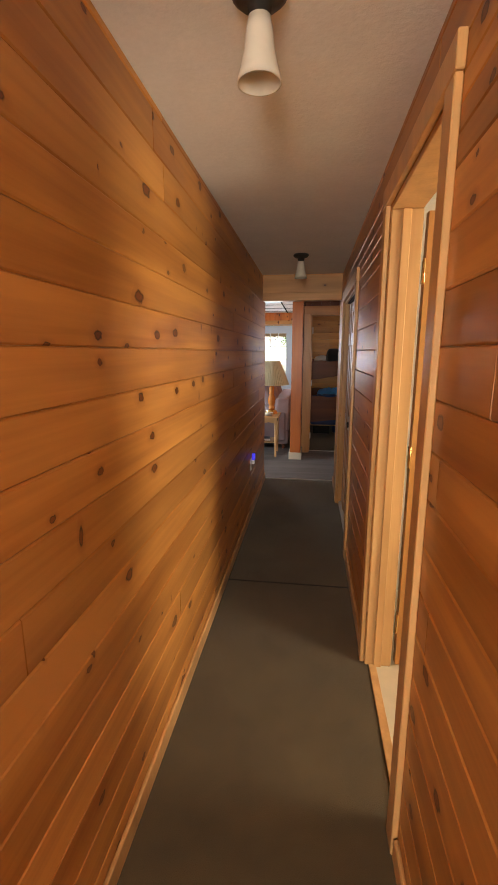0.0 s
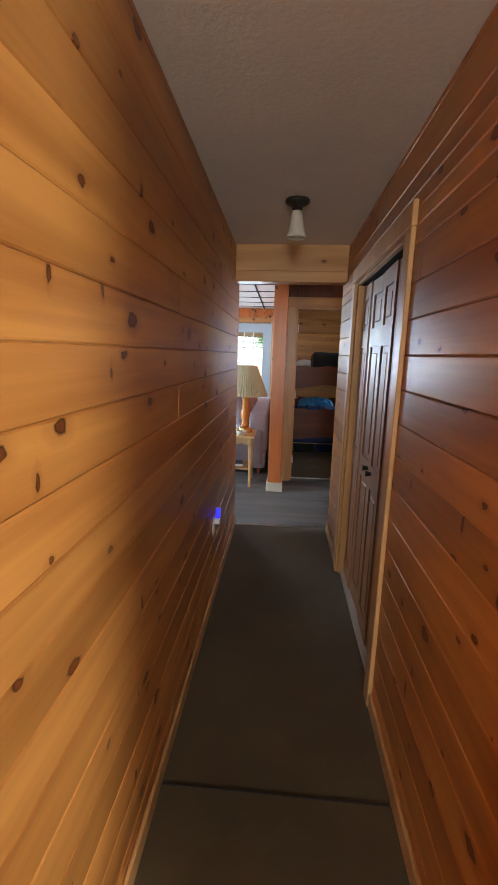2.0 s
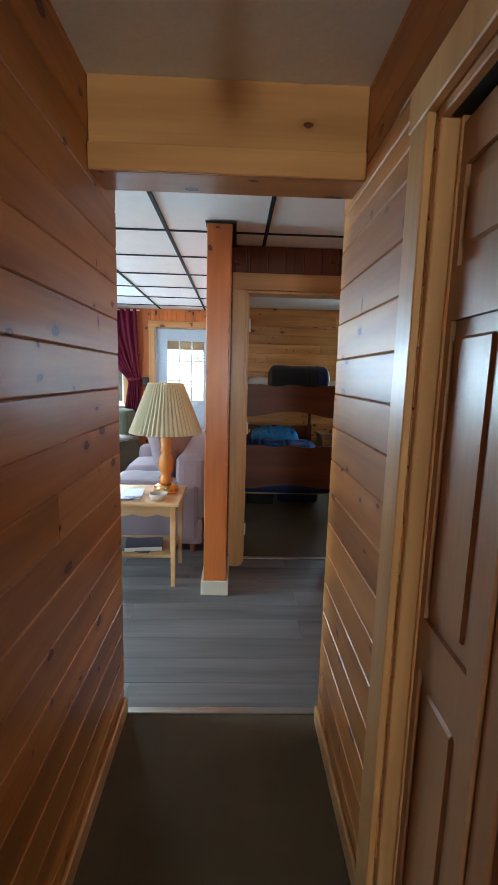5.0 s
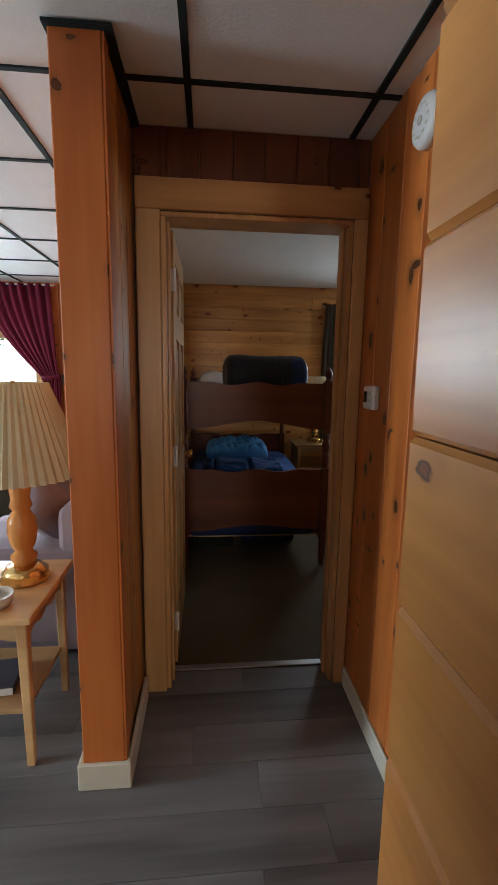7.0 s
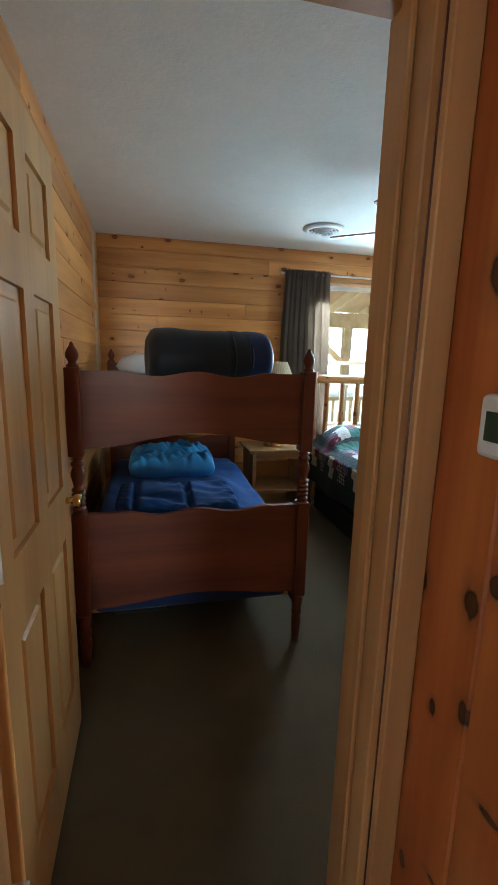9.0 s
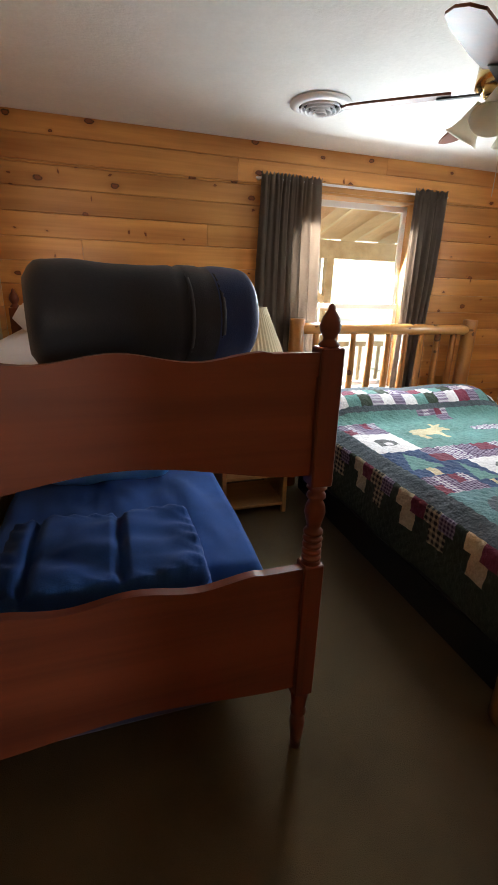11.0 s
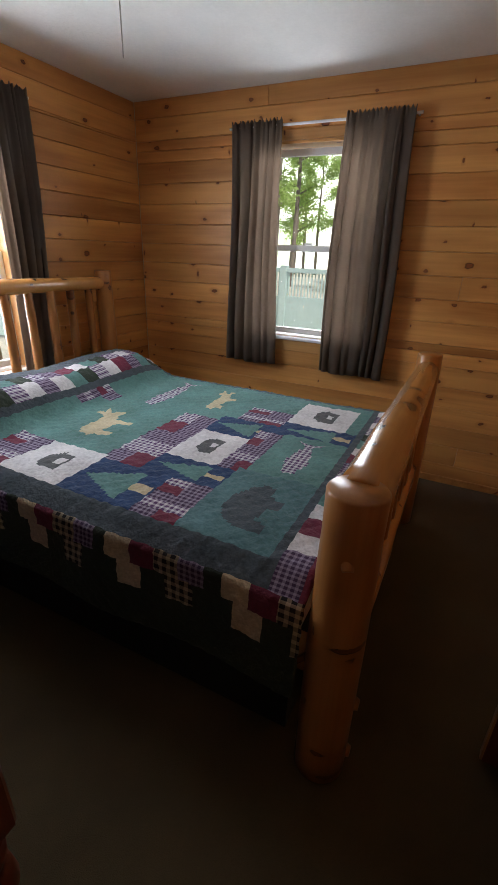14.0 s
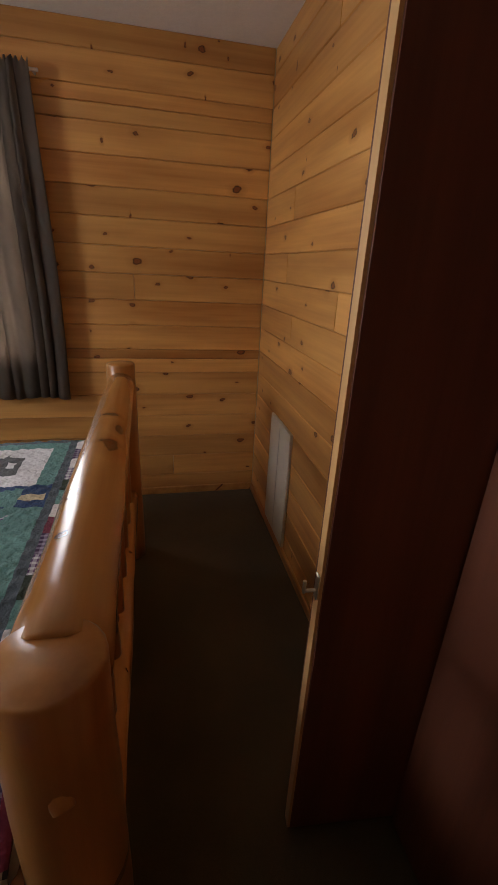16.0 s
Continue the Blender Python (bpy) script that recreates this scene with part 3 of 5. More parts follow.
doorway_trim("door_frame_bathroom", 1.10, 1.88, 2.065, 0.075, 0.420, 0.125, -1, "light pine casing round the bathroom doorway")
doorway_trim("door_frame_closet", 3.08, 4.22, 1.95, 0.085, 0.420, 0.115, -1, "light pine casing round the closet doorway")
doorway_trim("door_frame_bedroom", 0.10, 0.862, 2.03, 0.092, 6.480, 0.145, -1, "wide pine casing round the bedroom doorway", along_y=False, far=0.053, head=0.112)


def baseboard(name, x0, y0, x1, y1, high, material, label):
    structure(name, boxed(x0, y0, 0.0, x1, y1, high, bevel=0.004), material, label, "baseboard")


baseboard("baseboard_hall_west", -0.40, -2.5, -0.386, 4.998, 0.075, TRIM, "narrow pine baseboard")
baseboard("baseboard_hall_east", 0.406, 1.96, 0.42, 2.99, 0.075, TRIM, "narrow pine baseboard")
baseboard("baseboard_hall_east_end", 0.406, 4.31, 0.42, 4.95, 0.075, TRIM, "narrow pine baseboard")
baseboard("baseboard_hall_east_near", 0.406, -2.5, 0.42, 1.02, 0.075, TRIM, "narrow pine baseboard")
baseboard("baseboard_alcove", 0.902, 4.97, 0.916, 6.455, 0.09, CREAM, "cream painted baseboard")
baseboard("baseboard_partition", 0.006, 6.02, 0.022, 6.44, 0.10, CREAM, "cream painted baseboard")
baseboard("baseboard_post", -0.157, 6.003, 0.022, 6.019, 0.10, CREAM, "cream painted baseboard round the post")
baseboard("baseboard_post_west", -0.157, 6.02, -0.141, 6.30, 0.10, CREAM, "cream painted baseboard")
baseboard("baseboard_bedroom_east", E_BED - 0.014, S_BED, E_BED, N_BED, 0.05, PINE_BED, "narrow pine baseboard")
baseboard("baseboard_bedroom_south", 2.4, S_BED, E_BED - 0.015, S_BED + 0.014, 0.05, PINE_BED, "narrow pine baseboard")
structure("trim_threshold_hall", boxed(-0.40, 4.985, 0.0, 0.42, 5.02, 0.007, bevel=0.002), STEEL, "metal strip where carpet meets vinyl", "trim")
structure("trim_threshold_bedroom", boxed(0.119, 6.595, 0.0, 0.843, 6.63, 0.008, bevel=0.002), STEEL, "metal strip in the bedroom doorway", "trim")
structure("trim_threshold_bathroom", boxed(0.44, 1.12, 0.0, 0.475, 1.86, 0.009, bevel=0.002), TRIM, "wooden strip in the bathroom doorway", "trim")
structure("trim_carpet_seam", boxed(-0.385, 2.568, 0.0, 0.40, 2.578, 0.003), GAP, "dark seam across the hallway carpet", "trim")
structure("trim_post", boxed(-0.141, 6.019, 0.0, 0.0, 6.055, LIV_C, bevel=0.004), POST_RED, "orange-red stained post board ending the partition", "post")
structure("trim_post_corner", boxed(0.0, 6.02, 0.10, 0.006, 6.075, LIV_C - 0.002), POST_RED, "corner strip of the post", "trim")
structure("trim_header", boxed(-0.40, 4.700, 2.024, 0.42, 4.71, 2.10, bevel=0.003), TRIM_X, "light pine board along the header's edge", "trim")
structure("trim_ceiling_edge", boxed(-0.15, 6.0, LIV_C - 0.012, 0.03, 6.50, LIV_C - 0.004), GRID, "dark ceiling edge over the post", "trim")
structure("trim_bunk_corner", boxed(0.012, 6.64, 0.0, 0.03, 6.66, 2.4), TRIM, "corner strip", "trim")


def sash_window(name, wide, high, rail, label, mat_world, deep=0.15):
    """A double-hung window in local x (width), y (outwards), z, with its pine lining."""
    root = tagged(new(name), label, "window", kind="structure")
    root.matrix_basis = mat_world
    w, h, f = wide, high, 0.035
    for a, b in ((0, 0.016), (w - 0.016, w)):
        part("lining", boxed(a, -0.012, 0, b, deep, h), TRIM, root)
    part("lining_head", boxed(0.0161, -0.012, h - 0.016, w - 0.0161, deep, h), TRIM_X, root)
    part("window_sill", boxed(-0.03, -0.045, -0.022, w + 0.03, deep, -0.001, bevel=0.004), WHITE, root, "white sill")
    part("apron", boxed(-0.02, -0.016, -0.105, w + 0.02, 0.0, -0.0225, bevel=0.003), TRIM_X, root)
    for a, b in ((-0.06, -0.001), (w + 0.001, w + 0.06)):
        part("casing_board", boxed(a, -0.019, 0.0, b, -0.0005, h, bevel=0.003), TRIM, root)
    part("casing_head", boxed(-0.065, -0.021, h + 0.001, w + 0.065, -0.0005, h + 0.06, bevel=0.003), TRIM_X, root)
    for y, z0, z1 in ((0.055, 0.012, rail + 0.02), (0.085, rail - 0.02, h - 0.028)):
        s = bmesh.new()
        box(s, 0.017, y, z0, 0.017 + f, y + 0.028, z1)
        box(s, w - 0.017 - f, y, z0, w - 0.017, y + 0.028, z1)
        box(s, 0.017 + f, y, z0, w - 0.017 - f, y + 0.028, z0 + 0.04)
        box(s, 0.017 + f, y, z1 - 0.04, w - 0.017 - f, y + 0.028, z1)
        sash = part("sash", s, WHITE, root, "white vinyl sash")
        pane = part("pane", boxed(0.017 + f - 0.004, y + 0.011, z0 + 0.036, w - 0.013 - f, y + 0.016, z1 - 0.036), GLASS, sash, "clear pane")
        pane.visible_shadow = False
    part("sash_lock", boxed(w / 2 - 0.03, 0.04, rail + 0.021, w / 2 + 0.03, 0.075, rail + 0.035, bevel=0.004), WHITE, root)
    return root


sash_window("window_1", WIN1[2] - WIN1[0], WIN1[3] - WIN1[1], 1.40 - WIN1[1], "white double-hung window looking onto the porch", pose(WIN1[0], N_BED, WIN1[1]))
sash_window("window_2", WIN2[2] - WIN2[0], WIN2[3] - WIN2[1], 1.497 - WIN2[1], "white double-hung window facing a fence", pose(E_BED, WIN2[2], WIN2[1], 0, 0, -90))
sash_window("window_3", WINL[2] - WINL[0], WINL[3] - WINL[1], 0.98, "large bright living room window", pose(WINL[0], N_LIV, WINL[1]))


def outside_door():
    root = tagged(new("door_1"), "pale blue exterior door with a nine-light window", "door", kind="structure")
    root.matrix_basis = pose(DOORL[0], N_LIV, 0)
    w, h = DOORL[2] - DOORL[0], DOORL[3]
    gx0, gx1, gz0, gz1 = 0.16, w - 0.16, 1.06, 1.90
    leaf = part("leaf", holed(bmesh.new(), 0.02, w - 0.02, 0.01, h - 0.02, [(gx0, gz0, gx1, gz1)], lambda p, z, q, zz: (p, 0.05, z, q, 0.095, zz)), BLUEDOOR, root)
    for i in range(1, 3):
        x = gx0 + (gx1 - gx0) * i / 3
        part("muntin", boxed(x - 0.009, 0.045, gz0, x + 0.009, 0.10, gz1), WHITE, leaf)
        z = gz0 + (gz1 - gz0) * i / 3
        part("muntin", boxed(gx0, 0.047, z - 0.009, gx1, 0.098, z + 0.009), WHITE, leaf)
    pane = part("pane", boxed(gx0, 0.070, gz0, gx1, 0.075, gz1), GLASS, leaf)
    pane.visible_shadow = False
    for a, b in ((-0.085, 0.0), (w, w + 0.085)):
        part("casing_board", boxed(a, -0.02, 0, b, -0.0005, h, bevel=0.003), TRIM, root)
    part("casing_head", boxed(-0.09, -0.022, h, w + 0.09, -0.0005, h + 0.085, bevel=0.003), TRIM_X, root)
    part("jamb", boxed(0, 0, 0, 0.018, 0.15, h), BLUEDOOR, root)
    part("jamb", boxed(w - 0.018, 0, 0, w, 0.15, h), BLUEDOOR, root)
    part("kick_panel", boxed(0.14, 0.044, 0.2, w - 0.14, 0.0495, 0.9, bevel=0.004), BLUEDOOR, leaf)


outside_door()


# ---- hallway things ----
def hall_light(x, y):
    root = thing("ceiling_light", "small black ceiling fitting with a frosted glass bell shade, unlit", "ceiling light", (x, y, HALL_C), group="hallway ceiling lights")
    part("canopy", lathe(bmesh.new(), [(0.0, 0.0), (0.062, 0.0), (0.064, -0.012), (0.05, -0.024), (0.028, -0.03), (0.026, -0.052), (0.0, -0.052)][::-1], 24), BLACK, root, "black metal canopy")
    part("shade", lathe(bmesh.new(), [(0.0, -0.053), (0.026, -0.055), (0.031, -0.08), (0.036, -0.12), (0.046, -0.16), (0.052, -0.185), (0.047, -0.184), (0.032, -0.12), (0.0, -0.10)], 24), FROST, root, "frosted bell glass")


hall_light(0.017, 3.79)
hall_light(-0.014, 1.08)


def closet_doors():
    leaf_w = 0.278
    for i in range(4):
        root = thing("bifold_door_leaf", "brown-stained panelled closet bifold leaf, closed", "closet door", (0.462, 3.082 + 0.2842 * (i + 1) - 0.003, 0.035), -90, "closet bifold leaves")
        root.rotation_euler[2] += radians((1.6, -1.6, 1.6, -1.6)[i])
        f, panels = six_panel(bmesh.new(), leaf_w, 1.88, 0.03, [(0.10, 0.78), (0.90, 1.52), (1.62, 1.80)], 1, 0.048)
        part("leaf_frame", f, DOOR_BROWN, root)
        for p in panels:
            part("panel", p, DOOR_BROWN, root)
        if i in (1, 2):
            part("knob", rod(bmesh.new(), (leaf_w / 2 + (0.08 if i == 2 else -0.08), -0.028, 0.86), (leaf_w / 2 + (0.08 if i == 2 else -0.08), 0.002, 0.86), 0.016, 0.010), BLACK, root, "dark round knob")
    structure("trim_closet_track", boxed(0.44, 3.10, 1.93, 0.49, 4.20, 1.945), GAP, "dark sliding track above the closet doors", "trim")


closet_doors()


def panel_door(name, label, at, turn, w, h, material, hinge_side, knob_mat, knob_z=0.95, hinge_mat=BRASS):
    root = thing(name, label, "door", at, turn)
    f, panels = six_panel(bmesh.new(), w, h, 0.036, [(0.22, 0.80), (0.98, 1.56), (1.68, h - 0.11)], 2, 0.10)
    part("leaf_frame", f, material, root)
    for p in panels:
        part("panel", p, material, root)
    for y0, y1 in ((-0.052, 0.0), (0.088, 0.036)):
        prof = bmesh.new()
        rod(prof, (w - 0.065, y1, knob_z), (w - 0.065, (y0 + y1) / 2, knob_z), 0.011)
        rod(prof, (w - 0.065, (y0 + y1) / 2, knob_z), (w - 0.065, y0, knob_z), 0.018, 0.026, 18)
        part("knob", prof, knob_mat, root, "round brass knob")
    for z in (0.22, 1.03, 1.80):
        hb = boxed(-0.004, 0.002, z - 0.045, 0.001, 0.034, z + 0.045)
        rod(hb, (-0.006, -0.004, z - 0.048), (-0.006, -0.004, z + 0.048), 0.006, seg=8)
        part("hinge", hb, hinge_mat, root, "hinge plate")
    return root


panel_door("bathroom_door", "golden pine panel door standing open into the bathroom", (0.566, 1.868, 0.012), 5, 0.72, 2.025, DOOR_ORANGE, 0, BRASS)
panel_door("bedroom_door", "pine panel door standing open against the bedroom wall", (0.136, 6.650, 0.012), 90, 0.74, 2.0, DOOR_PINE, 0, BRASS, 0.92, PLASTIC)


def outlet(name, at, turn, label, glow=False):
    root = thing(name, label, "outlet", at, turn)
    part("plate", boxed(-0.036, -0.006, -0.057, 0.036, 0.0, 0.057, bevel=0.003), PLASTIC, root)
    for z in (-0.022, 0.022):
        part("socket", boxed(-0.015, -0.0085, z - 0.013, 0.015, -0.0061, z + 0.013, bevel=0.002), CREAM, root)
    return root


out_a = outlet("wall_outlet", (-0.399, 3.766, 0.49), 90, "cream wall outlet low on the plank wall")
nl = thing("night_light", "small plug-in night light glowing blue", "night light", (-0.390, 3.766, 0.52), 90)
part("body", boxed(-0.02, -0.030, -0.022, 0.02, 0.0, 0.015, bevel=0.005), PLASTIC, nl)
part("lens", boxed(-0.018, -0.034, 0.0155, 0.018, -0.004, 0.075, bevel=0.008, seg=2), NIGHTGLOW, nl, "glowing blue lens")
outlet("wall_outlet", (E_BED - 0.001, 8.38, 0.16 + 0.1), -90, "cream wall outlet below the east window")


# ---- alcove things ----
def smoke_alarm():
    root = thing("smoke_alarm", "round white smoke alarm high on the pine wall", "smoke alarm", (0.916, 5.985, 2.135))
    b = bmesh.new()
    lathe(b, [(0.0, 0.0), (0.070, 0.0), (0.071, 0.018), (0.064, 0.030), (0.050, 0.036), (0.0, 0.038)], 32)
    bmesh.ops.rotate(b, verts=b.verts, cent=(0, 0, 0), matrix=Matrix.Rotation(radians(-90), 3, "Y"))
    part("cover", b, PLASTIC, root)
    g = bmesh.new()
    for k in range(12):
        a = 2 * math.pi * k / 12
        box(g, -0.0375, 0.042 * math.cos(a) - 0.006, 0.042 * math.sin(a) - 0.003, -0.034, 0.042 * math.cos(a) + 0.006, 0.042 * math.sin(a) + 0.003)
    part("vents", g, CREAM, root, "vent slots")
    part("button", rod(bmesh.new(), (-0.041, 0, 0), (-0.036, 0, 0), 0.012), DRY, root)


def thermostat():
    root = thing("thermostat", "white wall thermostat with a small dark display", "thermostat", (0.916, 6.295, 1.338))
    part("body", boxed(-0.026, -0.056, -0.046, 0.0, 0.056, 0.046, bevel=0.0125, seg=4), PLASTIC, root)
    part("display", boxed(-0.030, 0.006, -0.020, -0.0282, 0.036, 0.022), LCD, root, "dark green display")
    for z in (-0.012, 0.014):
        part("button", boxed(-0.031, -0.035, z - 0.006, -0.0282, -0.018, z + 0.006, bevel=0.001), CREAM, root)


smoke_alarm()
thermostat()


# ---- living room things ----
def end_table():
    root = thing("end_table", "light oak end table with a lower shelf", "end table", (-0.62, 6.32, 0.0))
    part("tabletop", boxed(-0.31, -0.24, 0.575, 0.31, 0.24, 0.60, bevel=0.006, seg=2), OAK, root)
    for sx in (-0.265, 0.265):
        for sy in (-0.19, 0.19):
            b = boxed(sx - 0.019, sy - 0.019, 0, sx + 0.019, sy + 0.019, 0.575, bevel=0.004)
            for v in b.verts:
                if v.co.z < 0.1:
                    v.co.x, v.co.y = sx + (v.co.x - sx) * 0.7, sy + (v.co.y - sy) * 0.7
            part("leg", b, OAK, root)
    wav = lambda n, a: [(a * (1 - 2 * i / n), 0.575 - 0.062 - 0.018 * abs(math.cos(3 * math.pi * i / n))) for i in range(n + 1)]
    for y in (-0.20, 0.182):
        part("apron", slab(bmesh.new(), [(-0.246, 0.5745), (0.246, 0.5745), *wav(24, 0.246)], (y, y + 0.018)), OAK, root)
    for x in (-0.275, 0.257):
        part("apron", slab(bmesh.new(), [(-0.171, 0.5745), (0.171, 0.5745), *wav(20, 0.171)], (x, x + 0.018), "x"), OAK, root)
    part("shelf", boxed(-0.26, -0.185, 0.20, 0.26, 0.185, 0.22, bevel=0.003), OAK, root)


def pleated_lamp(name, label, at, base_h, shade_lo, shade_hi, r0, r1, wood_body, pleat=0.05):
    root = thing(name, label, "lamp", at)
    part("base", lathe(bmesh.new(), [(0, 0), (0.088, 0), (0.092, 0.012), (0.080, 0.028), (0.086, 0.036), (0.066, 0.055), (0.045, 0.065), (0.0, 0.066)], 32), BRASS, root, "stepped brass base")
    h = base_h
    prof = [(0.0, 0.066), (0.040, 0.067), (0.050, 0.10), (0.030, 0.12), (0.046, 0.15), (0.055, 0.20), (0.050, 0.25), (0.030, 0.285), (0.042, 0.30), (0.034, 0.33), (0.040, 0.38), (0.030, h - 0.03), (0.0, h - 0.028)] if wood_body else \
        [(0.0, 0.066), (0.030, 0.067), (0.042, 0.10), (0.044, 0.13), (0.022, 0.18), (0.016, 0.22), (0.020, 0.24), (0.012, h), (0.0, h)]
    part("column", lathe(bmesh.new(), prof, 28), LAMPWOOD if wood_body else BRASS, root, "turned column")
    part("neck", rod(bmesh.new(), (0, 0, h - 0.03), (0, 0, shade_hi + 0.005), 0.008, seg=10), BRASS, root)
    part("shade", lathe(bmesh.new(), [(r0, shade_lo), (r0 * 0.985, shade_lo + 0.012), (r1 * 1.02, shade_hi - 0.01), (r1, shade_hi), (r1 - 0.004, shade_hi), (r0 - 0.004, shade_lo)], 96, flute=pleat), SHADE, root, "cream pleated fabric shade")
    sp = bmesh.new()
    for k in range(3):
        a = 2 * math.pi * k / 3
        rod(sp, (0, 0, shade_hi - 0.012), (r1 * 0.98 * math.cos(a), r1 * 0.98 * math.sin(a), shade_hi - 0.012), 0.002, seg=6)
    part("spider", sp, BRASS, root)
    return root


def sofa():
    root = thing("sofa", "mauve upholstered sofa with loose back cushions", "sofa", (-0.62, 7.62, 0.0))
    part("base", boxed(-0.45, -0.95, 0.08, 0.42, 0.95, 0.30, bevel=0.03, seg=2), SOFA, root)
    part("back", boxed(0.20, -0.95, 0.28, 0.44, 0.95, 0.80, bevel=0.07, seg=3), SOFA, root)
    for y0, y1 in ((-0.97, -0.75), (0.75, 0.97)):
        part("arm", boxed(-0.46, y0, 0.10, 0.40, y1, 0.60, bevel=0.08, seg=4), SOFA, root)
    for y in (-0.74, 0.01):
        part("seat_cushion", cushion(bmesh.new(), -0.50, y, 0.28, 0.25, y + 0.73, 0.50, 0.14, crease=0.012, seed=int(10 * (y + 2))), SOFA, root)
        b = cushion(bmesh.new(), -0.30, y + 0.02, -0.11, 0.28, y + 0.71, 0.12, 0.2, crease=0.02, seed=int(9 * (y + 3)))
        bmesh.ops.rotate(b, verts=b.verts, cent=(0, 0, 0), matrix=Matrix.Rotation(radians(72), 3, "Y"))
        bmesh.ops.translate(b, verts=b.verts, vec=(0.12, 0, 0.70))
        part("back_cushion", b, SOFA, root)
    for x in (-0.38, 0.34):
        for y in (-0.88, 0.88):
            part("foot", rod(bmesh.new(), (x, y, 0), (x, y, 0.081), 0.02, 0.03, 10), BUNK_Z, root)
    b = cushion(bmesh.new(), -0.24, -0.24, -0.08, 0.24, 0.24, 0.08, 0.3, crease=0.02, seed=5)
    bmesh.ops.rotate(b, verts=b.verts, cent=(0, 0, 0), matrix=Matrix.Rotation(radians(62), 3, "Y") @ Matrix.Rotation(radians(45), 3, "Z"))
    single("throw_pillow", b, SOFA, "mauve throw pillow leaning on the sofa's arm", "pillow", (-0.52, 6.98, 0.74))


def armchair():
    root = thing("armchair", "olive green upholstered armchair by the window", "armchair", (-1.78, 8.95, 0.0), -20)
    part("base", boxed(-0.38, -0.36, 0.07, 0.38, 0.40, 0.28, bevel=0.03, seg=2), GREEN, root)
    part("seat_cushion", cushion(bmesh.new(), -0.28, -0.42, 0.26, 0.28, 0.25, 0.47, 0.14, crease=0.012), GREEN, root)
    part("back", boxed(-0.36, 0.20, 0.28, 0.36, 0.46, 0.96, bevel=0.08, seg=4), GREEN, root)
    for x0, x1 in ((-0.46, -0.26), (0.26, 0.46)):
        part("arm", boxed(x0, -0.40, 0.07, x1, 0.40, 0.60, bevel=0.07, seg=4), GREEN, root)
    part("skirt", boxed(-0.41, -0.41, 0.0, 0.41, 0.42, 0.072), GREEN, root)
    b = cushion(bmesh.new(), -0.14, -0.24, 0.0, 0.17, 0.18, 0.06, 0.3, crease=0.03, seed=3, n=14)
    single("throw_blanket", b, THROW, "grey throw folded over the armchair's arm", "blanket", (-1.46, 8.78, 0.595), -20)


end_table()
pleated_lamp("table_lamp", "turned wooden lamp with brass base and pleated cream shade", (-0.44, 6.38, 0.60), 0.44, 0.43, 0.775, 0.245, 0.118, True)
sofa()
armchair()
mag = thing("magazine_pile", "purple and white magazines on the end table", "magazines", (-0.72, 6.26, 0.60), 6)
part("magazine", boxed(-0.19, -0.14, 0.0, 0.13, 0.13, 0.010), PAPER, mag)
part("magazine", boxed(-0.17, -0.15, 0.0105, 0.09, 0.07, 0.018), PURPLE, mag, "purple cover")
part("leaflet", boxed(0.02, -0.10, 0.0185, 0.14, 0.10, 0.021), PAPER, mag)
single("shell_dish", lathe(bmesh.new(), [(0, 0), (0.045, 0), (0.058, 0.02), (0.062, 0.045), (0.056, 0.046), (0.048, 0.02), (0, 0.014)], 24), SHELL, "small beige dish on the end table", "dish", (-0.46, 6.17, 0.60))
bk = thing("book", "dark book lying on the table's lower shelf", "book", (-0.58, 6.28, 0.22), 8)
part("cover", boxed(-0.13, -0.09, 0, 0.13, 0.09, 0.035, bevel=0.003), BOOK, bk)
part("page_block", boxed(-0.127, -0.093, 0.004, 0.127, -0.0905, 0.031), PAPER, bk)
single("folder", boxed(-0.15, -0.12, 0, 0.16, 0.12, 0.006), GREEN, "thin green folder on the lower shelf", "folder", (-0.66, 6.31, 0.2205), -12)
structure("trim_wall_box", boxed(-1.27, N_LIV - 0.05, 1.26, -1.19, N_LIV - 0.001, 1.38, bevel=0.006), BLACK, "small dark box on the wall beside the door", "trim")


